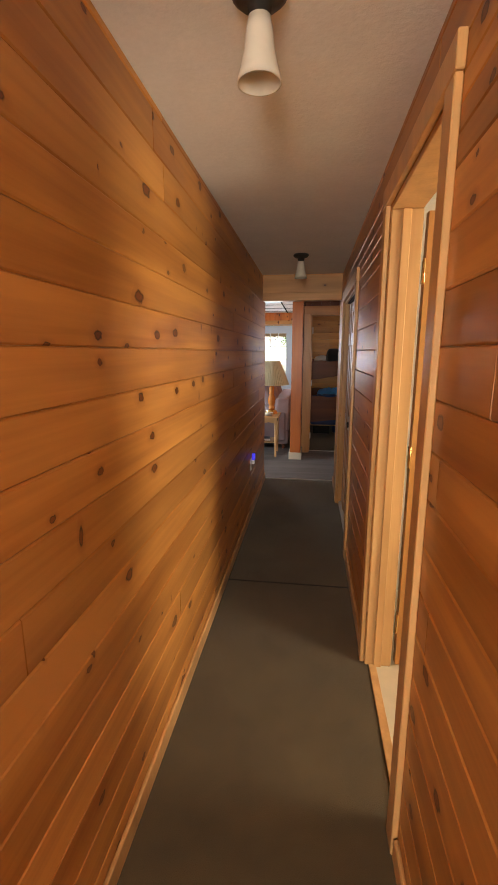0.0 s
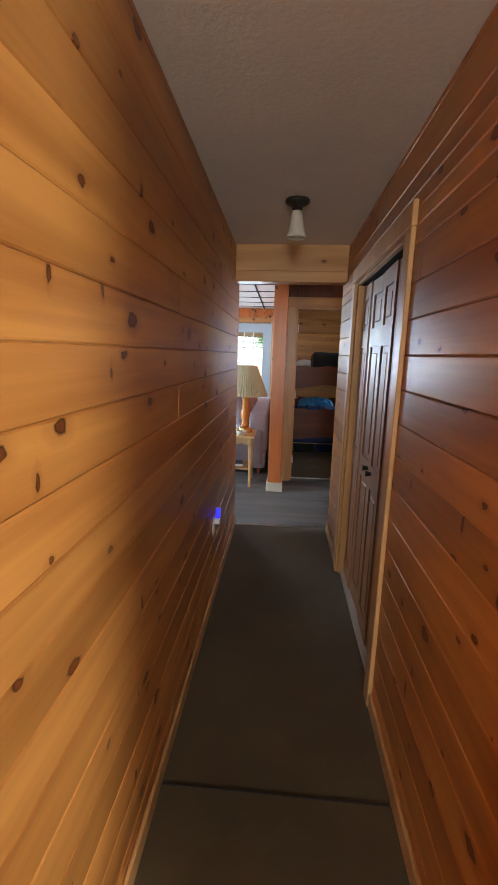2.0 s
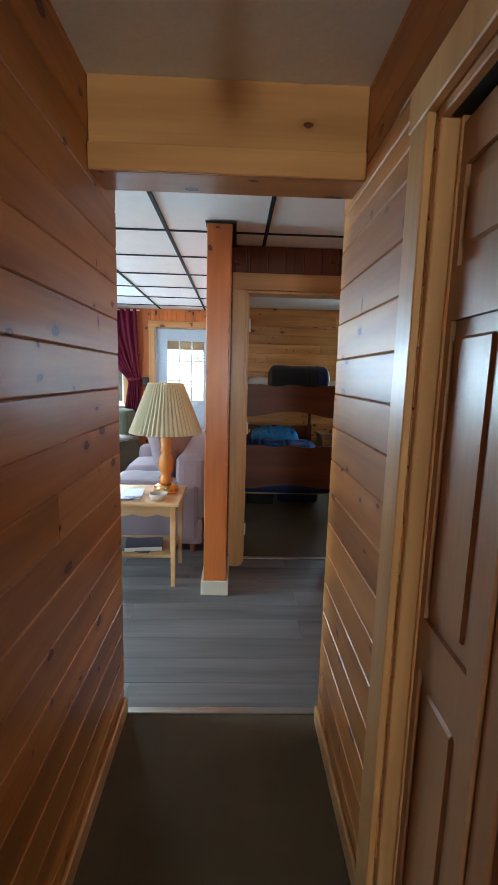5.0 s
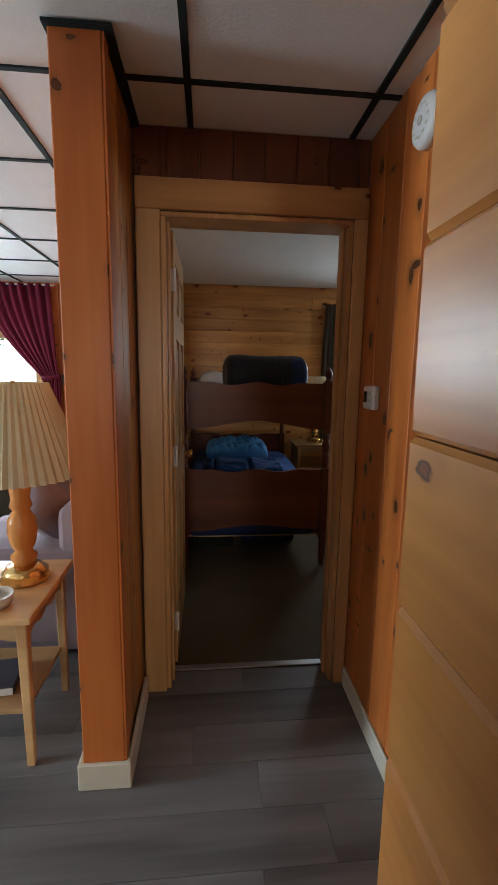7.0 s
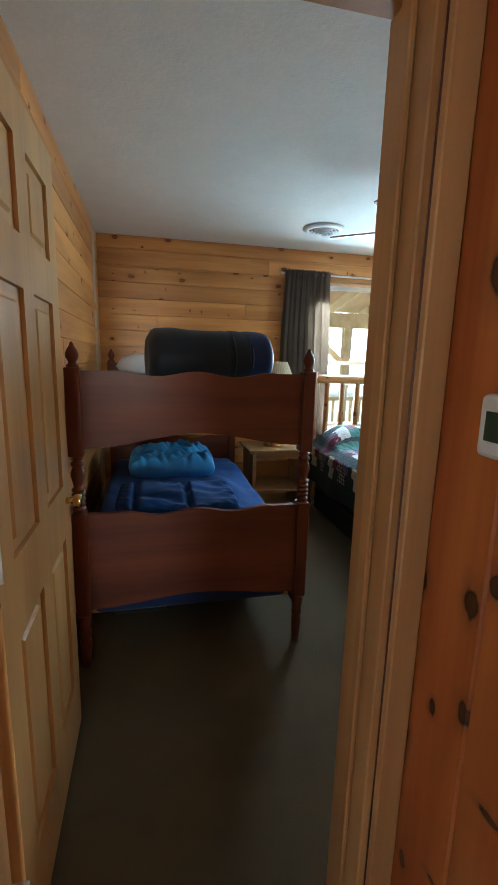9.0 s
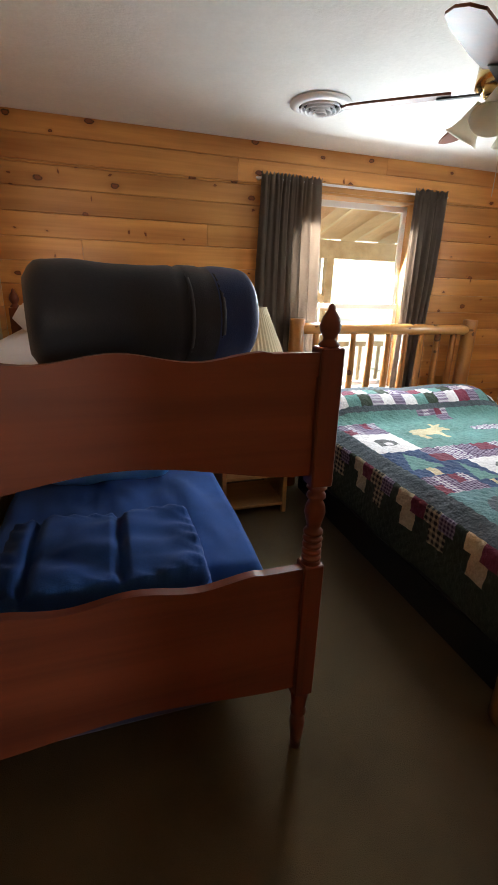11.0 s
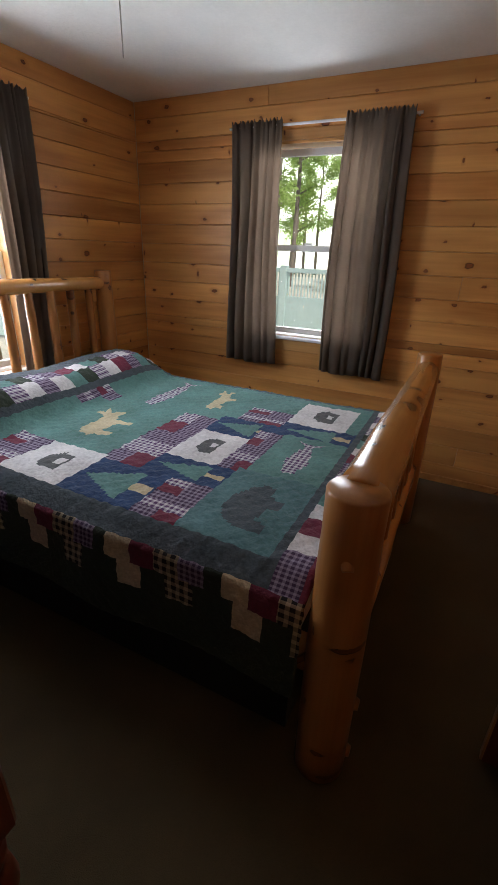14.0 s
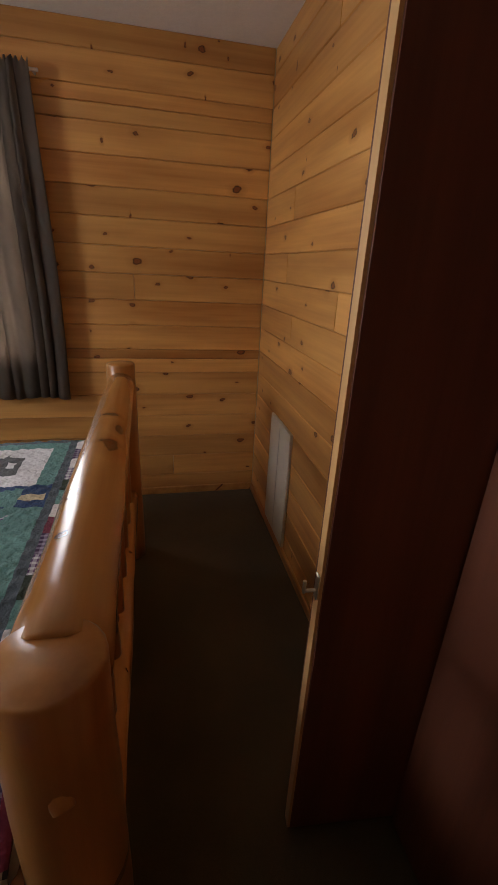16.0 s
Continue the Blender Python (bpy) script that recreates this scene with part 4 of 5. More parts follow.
def drape(name, label, material, at, turn, top_w, top_z, bottom_z, waves, depth, shift=0.0, wide_low=1.0, seed=1, header=0.05):
    """A gathered curtain in local x and z, with folds that open downwards."""
    root = thing(name, label, "curtain", at, turn)
    b = bmesh.new()
    nx, nz = waves * 8, 26
    rnd = random.Random(seed)
    ph = [rnd.uniform(-1.9, 1.9) for _ in range(waves + 2)]
    rows = []
    for j in range(nz + 1):
        t = j / nz
        z = top_z + (bottom_z - top_z) * t
        w = top_w * (1 + (wide_low - 1) * t)
        row = []
        for i in range(nx + 1):
            s = i / nx
            k = s * waves
            p = ph[int(k)] * (1 - k % 1) + ph[int(k) + 1] * (k % 1)
            amp = depth * (0.35 + 0.65 * min(1, t * 3)) * (0.75 + 0.25 * math.sin(7 * s + seed))
            fine = 0.45 * depth * math.sin(2 * math.pi * (k * 2.3 + p)) * (1 - t)
            y = amp * math.sin(2 * math.pi * k + p + 0.6 * t) + fine
            x = (s - 0.5) * w + shift * t + 0.010 * math.sin(5 * t + 3 * s + seed) + 0.35 * amp * math.cos(2 * math.pi * k + p)
            zz = z + (0.012 * math.sin(2 * math.pi * k * 2.3) if j == 0 else 0) + (0.006 * math.sin(9 * s + seed) if j == nz else 0)
            row.append(b.verts.new((x, y, zz)))
        rows.append(row)
    for r0, r1 in zip(rows, rows[1:]):
        for i in range(nx):
            f = b.faces.new((r0[i], r0[i + 1], r1[i + 1], r1[i]))
            f.smooth = True
    sheet = part("fabric", b, material, root)
    so = sheet.modifiers.new("thickness", "SOLIDIFY")
    so.thickness = 0.003
    return root


def rod_pole(name, label, p, q):
    root = thing(name, label, "curtain rod", p)
    d = Vector(q) - Vector(p)
    part("pole", rod(bmesh.new(), (0, 0, 0), d, 0.008, seg=12), WHITE, root)
    for t in (0.02, 0.98):
        c = d * t
        n = Vector((0, 1, 0)) if abs(d.x) > abs(d.y) else Vector((1, 0, 0))
        part("bracket", rod(bmesh.new(), c, c + n * 0.05, 0.006, seg=8), WHITE, root)


drape("window_curtain", "grey-green gathered curtain with a ruffled heading", CURT, (1.875, 9.862, 0), 0, 0.46, 2.235, 0.62, 7, 0.022, seed=2)
drape("window_curtain", "grey-green gathered curtain with a ruffled heading", CURT, (3.00, 9.862, 0), 0, 0.27, 2.235, 0.62, 5, 0.022, shift=-0.03, seed=4)
drape("window_curtain", "grey-green gathered curtain hanging open", CURT, (4.062, 8.90, 0), -90, 0.36, 2.225, 0.69, 6, 0.022, seed=6, wide_low=1.1)
drape("window_curtain", "grey-green gathered curtain hanging open", CURT, (4.062, 8.12, 0), -90, 0.41, 2.225, 0.69, 7, 0.022, seed=8, wide_low=1.08)
rod_pole("curtain_rod", "thin white curtain rod over the north window", (1.62, 9.875, 2.205), (3.16, 9.875, 2.205))
rod_pole("curtain_rod", "thin white curtain rod over the east window", (4.078, 7.89, 2.197), (4.078, 9.10, 2.197))


def tied_curtain():
    """A drape gathered sideways by a tieback."""
    root = thing("tied_curtain", "burgundy curtain swept aside by a tieback", "curtain", (-1.36, 9.53, 0))
    b = bmesh.new()
    rows = []
    nz, nx = 30, 64
    for j in range(nz + 1):
        z = 2.30 - j / nz * 1.55
        k = (2.30 - z) / 0.97
        left = -0.70 + 0.60 * min(1, k) ** 1.6 if k < 1 else -0.10 - 0.10 * (k - 1) / 0.6
        right = 0.02 + (0.03 * k if k < 1 else 0.05)
        row = []
        for i in range(nx + 1):
            s = i / nx
            pinch = 0.35 + 0.65 * abs(min(k, 1.6) - 1)
            row.append(b.verts.new((left + (right - left) * s, 0.030 * math.sin(2 * math.pi * s * 8 + k) * pinch + 0.01 * math.sin(30 * s), z + 0.03 * s * min(k, 1))))
        rows.append(row)
    for r0, r1 in zip(rows, rows[1:]):
        for i in range(nx):
            f = b.faces.new((r0[i], r0[i + 1], r1[i + 1], r1[i]))
            f.smooth = True
    so = part("fabric", b, BURG, root).modifiers.new("thickness", "SOLIDIFY")
    so.thickness = 0.003
    part("tieback", rod(bmesh.new(), (-0.11, 0.0, 1.335), (0.08, 0.0, 1.36), 0.028, 0.02), BURG, root)
    rod_pole("curtain_rod", "dark thin rod over the living room window", (-3.55, 9.545, 2.29), (-1.30, 9.545, 2.29))


tied_curtain()


# ---- bedroom things ----
def bunk_end(root, y, z_off=0.0):
    for x in (0.0, 1.016):
        b = bmesh.new()
        s = 0.031
        box(b, x - s, y - s, 1.00, x + s, y + s, 1.37, bevel=0.004)
        box(b, x - s, y - s, 0.26, x + s, y + s, 0.75, bevel=0.004)
        beads = [(0.0, 0.745), (0.028, 0.75)]
        for k in range(5):
            z = 0.757 + k * 0.021
            beads += [(0.019, z), (0.027, z + 0.005), (0.029, z + 0.0105), (0.027, z + 0.016)]
        beads += [(0.018, 0.864), (0.023, 0.885), (0.030, 0.915), (0.027, 0.935), (0.019, 0.952), (0.027, 0.962), (0.027, 0.970), (0.019, 0.980), (0.029, 0.99), (0.0, 1.002)]
        lathe(b, beads, 18, (x, y, 0))
        lathe(b, [(0.0, 0.0), (0.018, 0.0), (0.021, 0.05), (0.026, 0.12), (0.021, 0.15), (0.028, 0.17), (0.022, 0.185), (0.029, 0.24), (0.0, 0.262)], 18, (x, y, 0))
        lathe(b, [(0.0, 1.368), (0.024, 1.369), (0.027, 1.376), (0.017, 1.386), (0.016, 1.392), (0.025, 1.408), (0.027, 1.422), (0.021, 1.440), (0.010, 1.456), (0.008, 1.466), (0.0, 1.474)], 18, (x, y, 0))
        part("bunk_post", b, BUNK_Z, root, "turned post with a pointed finial")

    def wave(a):
        e = abs(2 * a - 1)
        if e > 0.72:
            return 0.0
        return -0.022 * (1 - math.cos(2 * math.pi * (e / 0.72))) / 2 + 0.004

    n = 40
    for lo, hi in ((1.072, 1.345), (0.315, 0.728)):
        x0, x1 = 0.0311, 0.985
        top = [(x0 + (x1 - x0) * i / n, hi + 0.012 + wave(i / n)) for i in range(n + 1)]
        bot = [(x0 + (x1 - x0) * i / n, lo + (0.030 * math.cos(math.pi * (2 * i / n - 1)) if lo > 1 else 0.02 * math.cos(math.pi * (2 * i / n - 1))) - 0.01) for i in range(n, -1, -1)]
        part("end_board", slab(bmesh.new(), top + bot, (y - 0.011, y + 0.011)), BUNK, root, "shaped board with a scalloped top")
        rail = [(x0 + (x1 - x0) * i / n, hi + 0.013 + wave(i / n)) for i in range(n + 1)] + [(x0 + (x1 - x0) * i / n, hi - 0.045 + wave(i / n) * 0.4) for i in range(n, -1, -1)]
        part("end_rail", slab(bmesh.new(), rail, (y - 0.019, y - 0.0112)), BUNK, root)


def bunk_bed():
    root = thing("bunk_bed", "dark-stained wooden bunk bed with turned posts", "bunk bed", (0.115, 7.72, 0.0))
    bunk_end(root, 0.0)
    bunk_end(root, 1.90)
    for z in (1.10, 0.19):
        for x in (-0.012, 1.004):
            part("side_rail", boxed(x, 0.03, z, x + 0.024, 1.87, z + 0.13, bevel=0.005), BUNK, root)
        for k in range(9):
            y = 0.10 + k * 0.205
            part("slat", boxed(0.013, y, z + 0.01, 1.003, y + 0.07, z + 0.028), OAK, root)
    return root


def soft_block(x0, y0, z0, x1, y1, z1, bev=0.05):
    b = boxed(x0, y0, z0, x1, y1, z1, bevel=bev, seg=4)
    for f in b.faces:
        f.smooth = True
    return b


bunk_bed()
single("upper_mattress", soft_block(0.15, 7.76, 1.128, 1.08, 9.58, 1.275), SHEET, "white-sheeted mattress on the upper bunk", "mattress")
single("lower_mattress", soft_block(0.145, 7.76, 0.219, 1.095, 9.58, 0.50), NAVYBAG2, "dark navy covered mattress on the lower bunk", "mattress")
single("comforter", cushion(bmesh.new(), 0.12, 7.95, 0.46, 1.115, 9.52, 0.58, 0.12, 44, 0.028, 7, ruck=0.012), BLUE, "rumpled royal blue comforter on the lower bunk", "comforter")
folded = thing("folded_comforter", "folded royal blue quilted comforter at the bunk's foot", "blanket")
for k, (z, grow, sd) in enumerate(((0.545, 0.02, 4), (0.630, 0.0, 9))):
    b = cushion(bmesh.new(), 0.24 - grow, 7.80 - grow, z, 0.86 + grow, 8.24 + grow, z + 0.105, 0.13, 44, 0.022, sd)
    for v in b.verts:
        for seam in (0.34, 0.60):
            v.co.z -= 0.030 * math.exp(-((v.co.x - seam) / 0.012) ** 2) * (1 if v.co.z > z + 0.06 else 0)
        rim = max(abs(v.co.x - 0.55) / 0.31, abs(v.co.y - 8.02) / 0.22)
        v.co.z += 0.007 * math.sin(95 * (v.co.x + v.co.y)) * max(0, rim - 0.75) * 4
    part("fold", b, BLUE, folded)
single("bed_pillow", cushion(bmesh.new(), 0.26, 8.80, 0.55, 0.88, 9.30, 0.73, 0.38, 44, 0.03, 2, ruck=0.06), CYAN, "bright blue satin pillow on the lower bunk", "pillow")
single("bed_pillow", cushion(bmesh.new(), 0.18, 9.05, 1.27, 0.72, 9.45, 1.42, 0.4, 14, 0.03, 3), SHEET, "white pillow on the upper bunk", "pillow")
# Added navy block, put in for the mattress's dark sag.
single("under_bed_bag", soft_block(0.55, 8.15, 0.002, 1.02, 8.8, 0.17, 0.06), NAVYBAG2, "dark navy block added under the bunk", "bag")
# Added near-black block fills the dark space under the bunk.
single("under_bed_board", boxed(0.2, 8.1, 0.002, 0.5, 8.9, 0.16, bevel=0.01), NEAR_BLACK, "near-black block filling the dark space under the bunk", "box")


def sleeping_bag():
    root = thing("sleeping_bag", "rolled charcoal and navy sleeping bag on the upper bunk", "sleeping bag", (0.725, 8.10, 1.415), 7)
    b = bmesh.new()
    seg, n = 40, 40
    rings = []
    for i in range(n + 1):
        t = i / n
        x = -0.318 + 0.636 * t
        end = 1 - 0.32 * max(0, abs(2 * t - 1) - 0.86) ** 2 / 0.0196
        pinch = 1 - 0.05 * math.exp(-((t - 0.62) / 0.012) ** 2) - 0.04 * math.exp(-((t - 0.76) / 0.012) ** 2)
        ring = []
        for k in range(seg):
            a = 2 * math.pi * k / seg
            r = 0.145 * end * pinch * (1 + 0.06 * noise.noise(Vector((t * 5, math.cos(a) * 1.3, math.sin(a) * 1.3))))
            zz = r * math.sin(a)
            ring.append(b.verts.new((x, r * 1.08 * math.cos(a), max(zz, -0.138))))
        rings.append(ring)
    for i in range(n):
        for k in range(seg):
            f = b.faces.new((rings[i][k], rings[i][(k + 1) % seg], rings[i + 1][(k + 1) % seg], rings[i + 1][k]))
            f.smooth = True
            f.material_index = 1 if i > n * 0.76 else 0
    for ring, x, mi in ((rings[0], -0.31, 0), (rings[-1], 0.31, 1)):
        c = b.verts.new((x, 0, 0))
        for k in range(seg):
            f = b.faces.new((ring[k], c, ring[(k + 1) % seg]))
            f.material_index = mi
    bmesh.ops.recalc_face_normals(b, faces=b.faces[:])
    part("roll", b, [NAVYBAG, NAVYBAG2], root)
    for x in (0.09, 0.18):
        s = bmesh.new()
        bmesh.ops.create_circle(s, radius=0.1, segments=3)
        s.clear()
        prof = [(0.140, 0.0), (0.147, 0.0), (0.147, 0.012), (0.140, 0.012), (0.140, 0.0)]
        lathe(s, prof, 36)
        bmesh.ops.rotate(s, verts=s.verts, cent=(0, 0, 0), matrix=Matrix.Rotation(radians(90), 3, "Y"))
        bmesh.ops.scale(s, verts=s.verts, vec=(1, 1.08, 0.95))
        bmesh.ops.translate(s, verts=s.verts, vec=(x, 0, 0))
        part("strap", s, NAVYBAG, root)


sleeping_bag()


def nightstand():
    root = thing("nightstand", "brown wooden nightstand with an open shelf", "nightstand", (1.50, 9.52, 0.0))
    part("top", boxed(-0.27, -0.23, 0.635, 0.27, 0.22, 0.66, bevel=0.006, seg=2), NIGHT, root)
    for x in (-0.235, 0.205):
        for y in (-0.20, 0.17):
            part("leg", boxed(x, y, 0, x + 0.03, y + 0.03, 0.635, bevel=0.003), NIGHT, root)
    part("shelf", boxed(-0.232, -0.197, 0.28, 0.232, 0.197, 0.30), NIGHT, root)
    part("shelf", boxed(-0.232, -0.197, 0.06, 0.232, 0.197, 0.08), NIGHT, root)
    for x in (-0.233, 0.221):
        part("side_panel", boxed(x, -0.169, 0.081, x + 0.012, 0.169, 0.634), NIGHT, root)
    part("apron", slab(bmesh.new(), [(-0.204, 0.634), (0.204, 0.634)] + [(0.204 - 0.408 * i / 20, 0.585 - 0.016 * abs(math.sin(3 * math.pi * i / 20))) for i in range(21)], (-0.198, -0.182)), NIGHT, root)


nightstand()
pleated_lamp("table_lamp", "brass table lamp with a cream pleated shade", (1.49, 9.50, 0.66), 0.36, 0.39, 0.74, 0.245, 0.10, False, 0.018)


def log_bed():
    root = thing("log_bed", "varnished log bed frame with spindled headboard", "bed", (0.0, 0.0, 0.0))
    xl, xr, yh, yf = 1.935, 3.50, 9.775, 7.575
    for x, s in ((xl, 1), (xr, 2)):
        part("head_post", rod(bmesh.new(), (x, yh, 0), (x, yh, 1.315), 0.062, 0.056, 18, 0.03, 10, s), LOG_Z_SHADED, root, "peeled log post")
        part("foot_post", rod(bmesh.new(), (x + (0.01 if s == 1 else 0), yf, 0), (x + (0.01 if s == 1 else 0), yf, 0.978 if s == 1 else 1.01), 0.078 if s == 1 else 0.07, 0.074 if s == 1 else 0.062, 22, 0.02, 8, s + 4), LOG_Z_SHADED, root, "thick peeled log post")
        part("side_log", rod(bmesh.new(), (x + 0.03 * (3 - 2 * s), yf + 0.05, 0.40), (x + 0.03 * (3 - 2 * s), yh - 0.04, 0.40), 0.052, 0.05, 16, 0.03, 12, s + 8), LOG, root, "peeled side log")
    part("head_rail", rod(bmesh.new(), (xl + 0.03, yh, 1.245), (xr - 0.03, yh, 1.235), 0.042, 0.042, 16, 0.04, 14, 21), LOG, root, "peeled log rail")
    part("head_rail", rod(bmesh.new(), (xl + 0.03, yh, 0.62), (xr - 0.03, yh, 0.62), 0.045, 0.042, 16, 0.04, 14, 22), LOG, root, "peeled log rail")
    for i in range(9):
        x = xl + 0.16 + i * (xr - xl - 0.31) / 8
        part("spindle", rod(bmesh.new(), (x, yh, 0.64), (x, yh, 1.225), 0.027, 0.025, 12, 0.07, 8, 30 + i), LOG_Z_SHADED, root)
    part("foot_rail", rod(bmesh.new(), (xl + 0.04, yf, 0.915), (xr - 0.03, yf, 0.925), 0.074, 0.055, 20, 0.03, 14, 41), LOG, root, "glossy peeled log rail")
    part("foot_rail", rod(bmesh.new(), (xl + 0.04, yf, 0.36), (xr - 0.03, yf, 0.36), 0.055, 0.05, 18, 0.03, 14, 42), LOG, root, "peeled log rail")
    for i in range(8):
        x = xl + 0.19 + i * (xr - xl - 0.36) / 7
        part("spindle", rod(bmesh.new(), (x, yf, 0.38), (x, yf, 0.89), 0.027, 0.025, 12, 0.07, 8, 50 + i), LOG_Z_SHADED, root)
    part("knot_stub", rod(bmesh.new(), (xl - 0.064, yf - 0.016, 0.80), (xl - 0.03, yf, 0.83), 0.014, 0.026, 12), LOG_Z_SHADED, root, "cut branch stub")
    for z in (0.07, 0.28):
        part("peg", rod(bmesh.new(), (xl + 0.03, yf - 0.088, z), (xl + 0.03, yf - 0.07, z), 0.016, 0.020, 10), LOG_Z_SHADED, root, "rounded wooden peg")


log_bed()
single("box_spring", soft_block(1.98, 7.70, 0.20, 3.45, 9.68, 0.42, 0.03), NEAR_BLACK, "dark box spring in the log frame", "box spring")
# Near-black block fills the dark space between floor and box spring.
single("bed_skirt", boxed(1.985, 7.705, 0.0, 3.445, 9.675, 0.199), NEAR_BLACK, "near-black block filling the dark space under the bed", "bed skirt")
single("bed_mattress", soft_block(1.965, 7.69, 0.421, 3.465, 9.70, 0.660, 0.04), SHEET, "white mattress under the quilt", "mattress")
for xx, sd in ((1.99, 3), (2.73, 5)):
    single("bed_pillow", cushion(bmesh.new(), xx, 9.28, 0.655, xx + 0.72, 9.66, 0.80, 0.35, 14, 0.01, sd), SHEET, "white pillow covered by the quilt", "pillow")

# Patchwork quilt: one cloth whose patches are chosen by place.
Q_NAMES = ("teal", "slate", "navy", "white", "tan", "burgundy", "white_plaid", "dark_plaid", "moss", "grey", "mint", "red_plaid")
Q_COL = {"teal": (0.085, 0.175, 0.185), "slate": (0.070, 0.088, 0.100), "navy": (0.022, 0.050, 0.125), "white": (0.62, 0.60, 0.60), "tan": (0.50, 0.41, 0.26),
         "burgundy": (0.155, 0.026, 0.050), "moss": (0.028, 0.040, 0.026), "grey": (0.095, 0.10, 0.10), "mint": (0.10, 0.215, 0.195)}
Q_MATS = []
for q in Q_NAMES:
    if q == "white_plaid":
        Q_MATS.append(plaid("quilt_white_plaid", (0.60, 0.58, 0.60), (0.10, 0.05, 0.13), 0.022))
    elif q == "dark_plaid":
        Q_MATS.append(plaid("quilt_tan_plaid", (0.45, 0.37, 0.24), (0.022, 0.020, 0.020), 0.030))
    elif q == "red_plaid":
        Q_MATS.append(plaid("quilt_red_plaid", (0.30, 0.25, 0.33), (0.06, 0.035, 0.075), 0.020))
    else:
        Q_MATS.append(cloth("quilt_" + q, Q_COL[q], 75, 0.3, puff=0.008))


def inside(poly, x, y):
    hit = False
    for (ax, ay), (bx, by) in zip(poly, poly[1:] + poly[:1]):
        if (ay > y) != (by > y) and x < (bx - ax) * (y - ay) / (by - ay) + ax:
            hit = not hit
    return hit


MOOSE = [(.10, .35), (.16, .28), (.22, .05), (.30, .05), (.30, .28), (.55, .28), (.60, .05), (.68, .05), (.68, .40), (.80, .50), (.92, .46), (.95, .56), (.84, .70), (.98, .92), (.84, .86), (.76, .95), (.70, .72), (.55, .66), (.25, .64), (.12, .55)]
FISH = [(.42, .05), (.58, .05), (.66, .35), (.60, .70), (.54, .82), (.70, .95), (.50, .90), (.30, .95), (.46, .82), (.40, .70), (.34, .35)]
BEAR = [(.08, .12), (.22, .12), (.24, .30), (.50, .28), (.52, .12), (.68, .12), (.72, .35), (.90, .35), (.94, .50), (.80, .72), (.60, .84), (.35, .86), (.14, .70), (.06, .45)]
CABIN = [(.20, .22), (.80, .22), (.80, .50), (.92, .52), (.66, .76), (.55, .76), (.32, .76), (.14, .52), (.20, .50)]


def block(kind, a, b):
    """The patch colour at (a, b), 0 to 1 across one block; a runs along the bed to its foot, b across it."""
    if kind == "moose":
        return "tan" if inside(MOOSE, (b - 0.5) * 1.4 + 0.5, (0.5 - a) * 1.8 + 0.5) else "mint"
    if kind == "fish":
        return "white_plaid" if inside(FISH, (a - 0.5) * 1.0 + 0.5, (b - 0.5) * 1.2 + 0.5) else "mint"
    if kind == "bear":
        return "slate" if inside(BEAR, (b - 0.5) * 1.35 + 0.5, (0.5 - a) * 1.35 + 0.5) else "teal"
    if kind == "cabin":
        x, y = (b - 0.5) * 1.3 + 0.5, (0.5 - a) * 1.5 + 0.5
        if inside(CABIN, x, y):
            return "white" if .42 < x < .62 and .30 < y < .46 else "grey"
        return "white"
    if kind == "tree":
        if 0.08 < a < 0.74 and abs(b - 0.5) < 0.62 * (a - 0.08):
            return "mint"
        return "tan" if abs(b - .5) < .09 and 0.74 <= a < 0.96 else "navy"
    if kind == "plaid":
        return ("red_plaid", "white_plaid", "red_plaid", "burgundy", "white_plaid", "red_plaid", "red_plaid")[(int(b * 5) + int(a * 2) * 3) % 7]
    return kind


# Blocks on the top of the quilt: from and to across the bed, from and to along it, and the picture.
Q_BLOCKS = (
    (0.03, 0.31, 0.56, 0.76, "plaid"), (0.03, 0.31, 0.76, 1.07, "cabin"), (0.03, 0.28, 1.07, 1.41, "tree"), (0.03, 0.28, 1.41, 1.59, "plaid"), (0.03, 0.48, 1.59, 1.92, "bear"),
    (0.31, 0.84, 0.52, 1.05, "moose"), (0.28, 0.90, 1.05, 1.25, "plaid"), (0.28, 0.45, 1.25, 1.59, "tree"), (0.45, 0.76, 1.25, 1.50, "cabin"),
    (0.48, 0.90, 1.62, 1.92, "fish"), (0.45, 0.88, 1.50, 1.62, "plaid"), (0.84, 1.46, 0.62, 0.95, "fish"), (0.90, 1.46, 0.95, 1.25, "moose"), (0.76, 0.97, 1.25, 1.56, "tree"),
    (0.97, 1.18, 1.32, 1.56, "plaid"), (0.88, 1.06, 1.56, 1.92, "tree"), (1.06, 1.40, 1.56, 1.86, "cabin"), (0.70, 0.95, 0.46, 0.58, "plaid"))


def nine(a, b):
    """The border's squares, 9 cm each, in clusters of two rows along the edge, the second row set half a square on."""
    j = int(b / 0.085)
    if j > 1:
        return "moss"
    k = int(((a - 0.96 - 0.045 * j) % 0.425) / 0.092)
    return ("tan", "burgundy", "dark_plaid", "red_plaid", "moss")[k] if j == 0 else ("tan", "moss", "dark_plaid", "moss", "moss")[k]


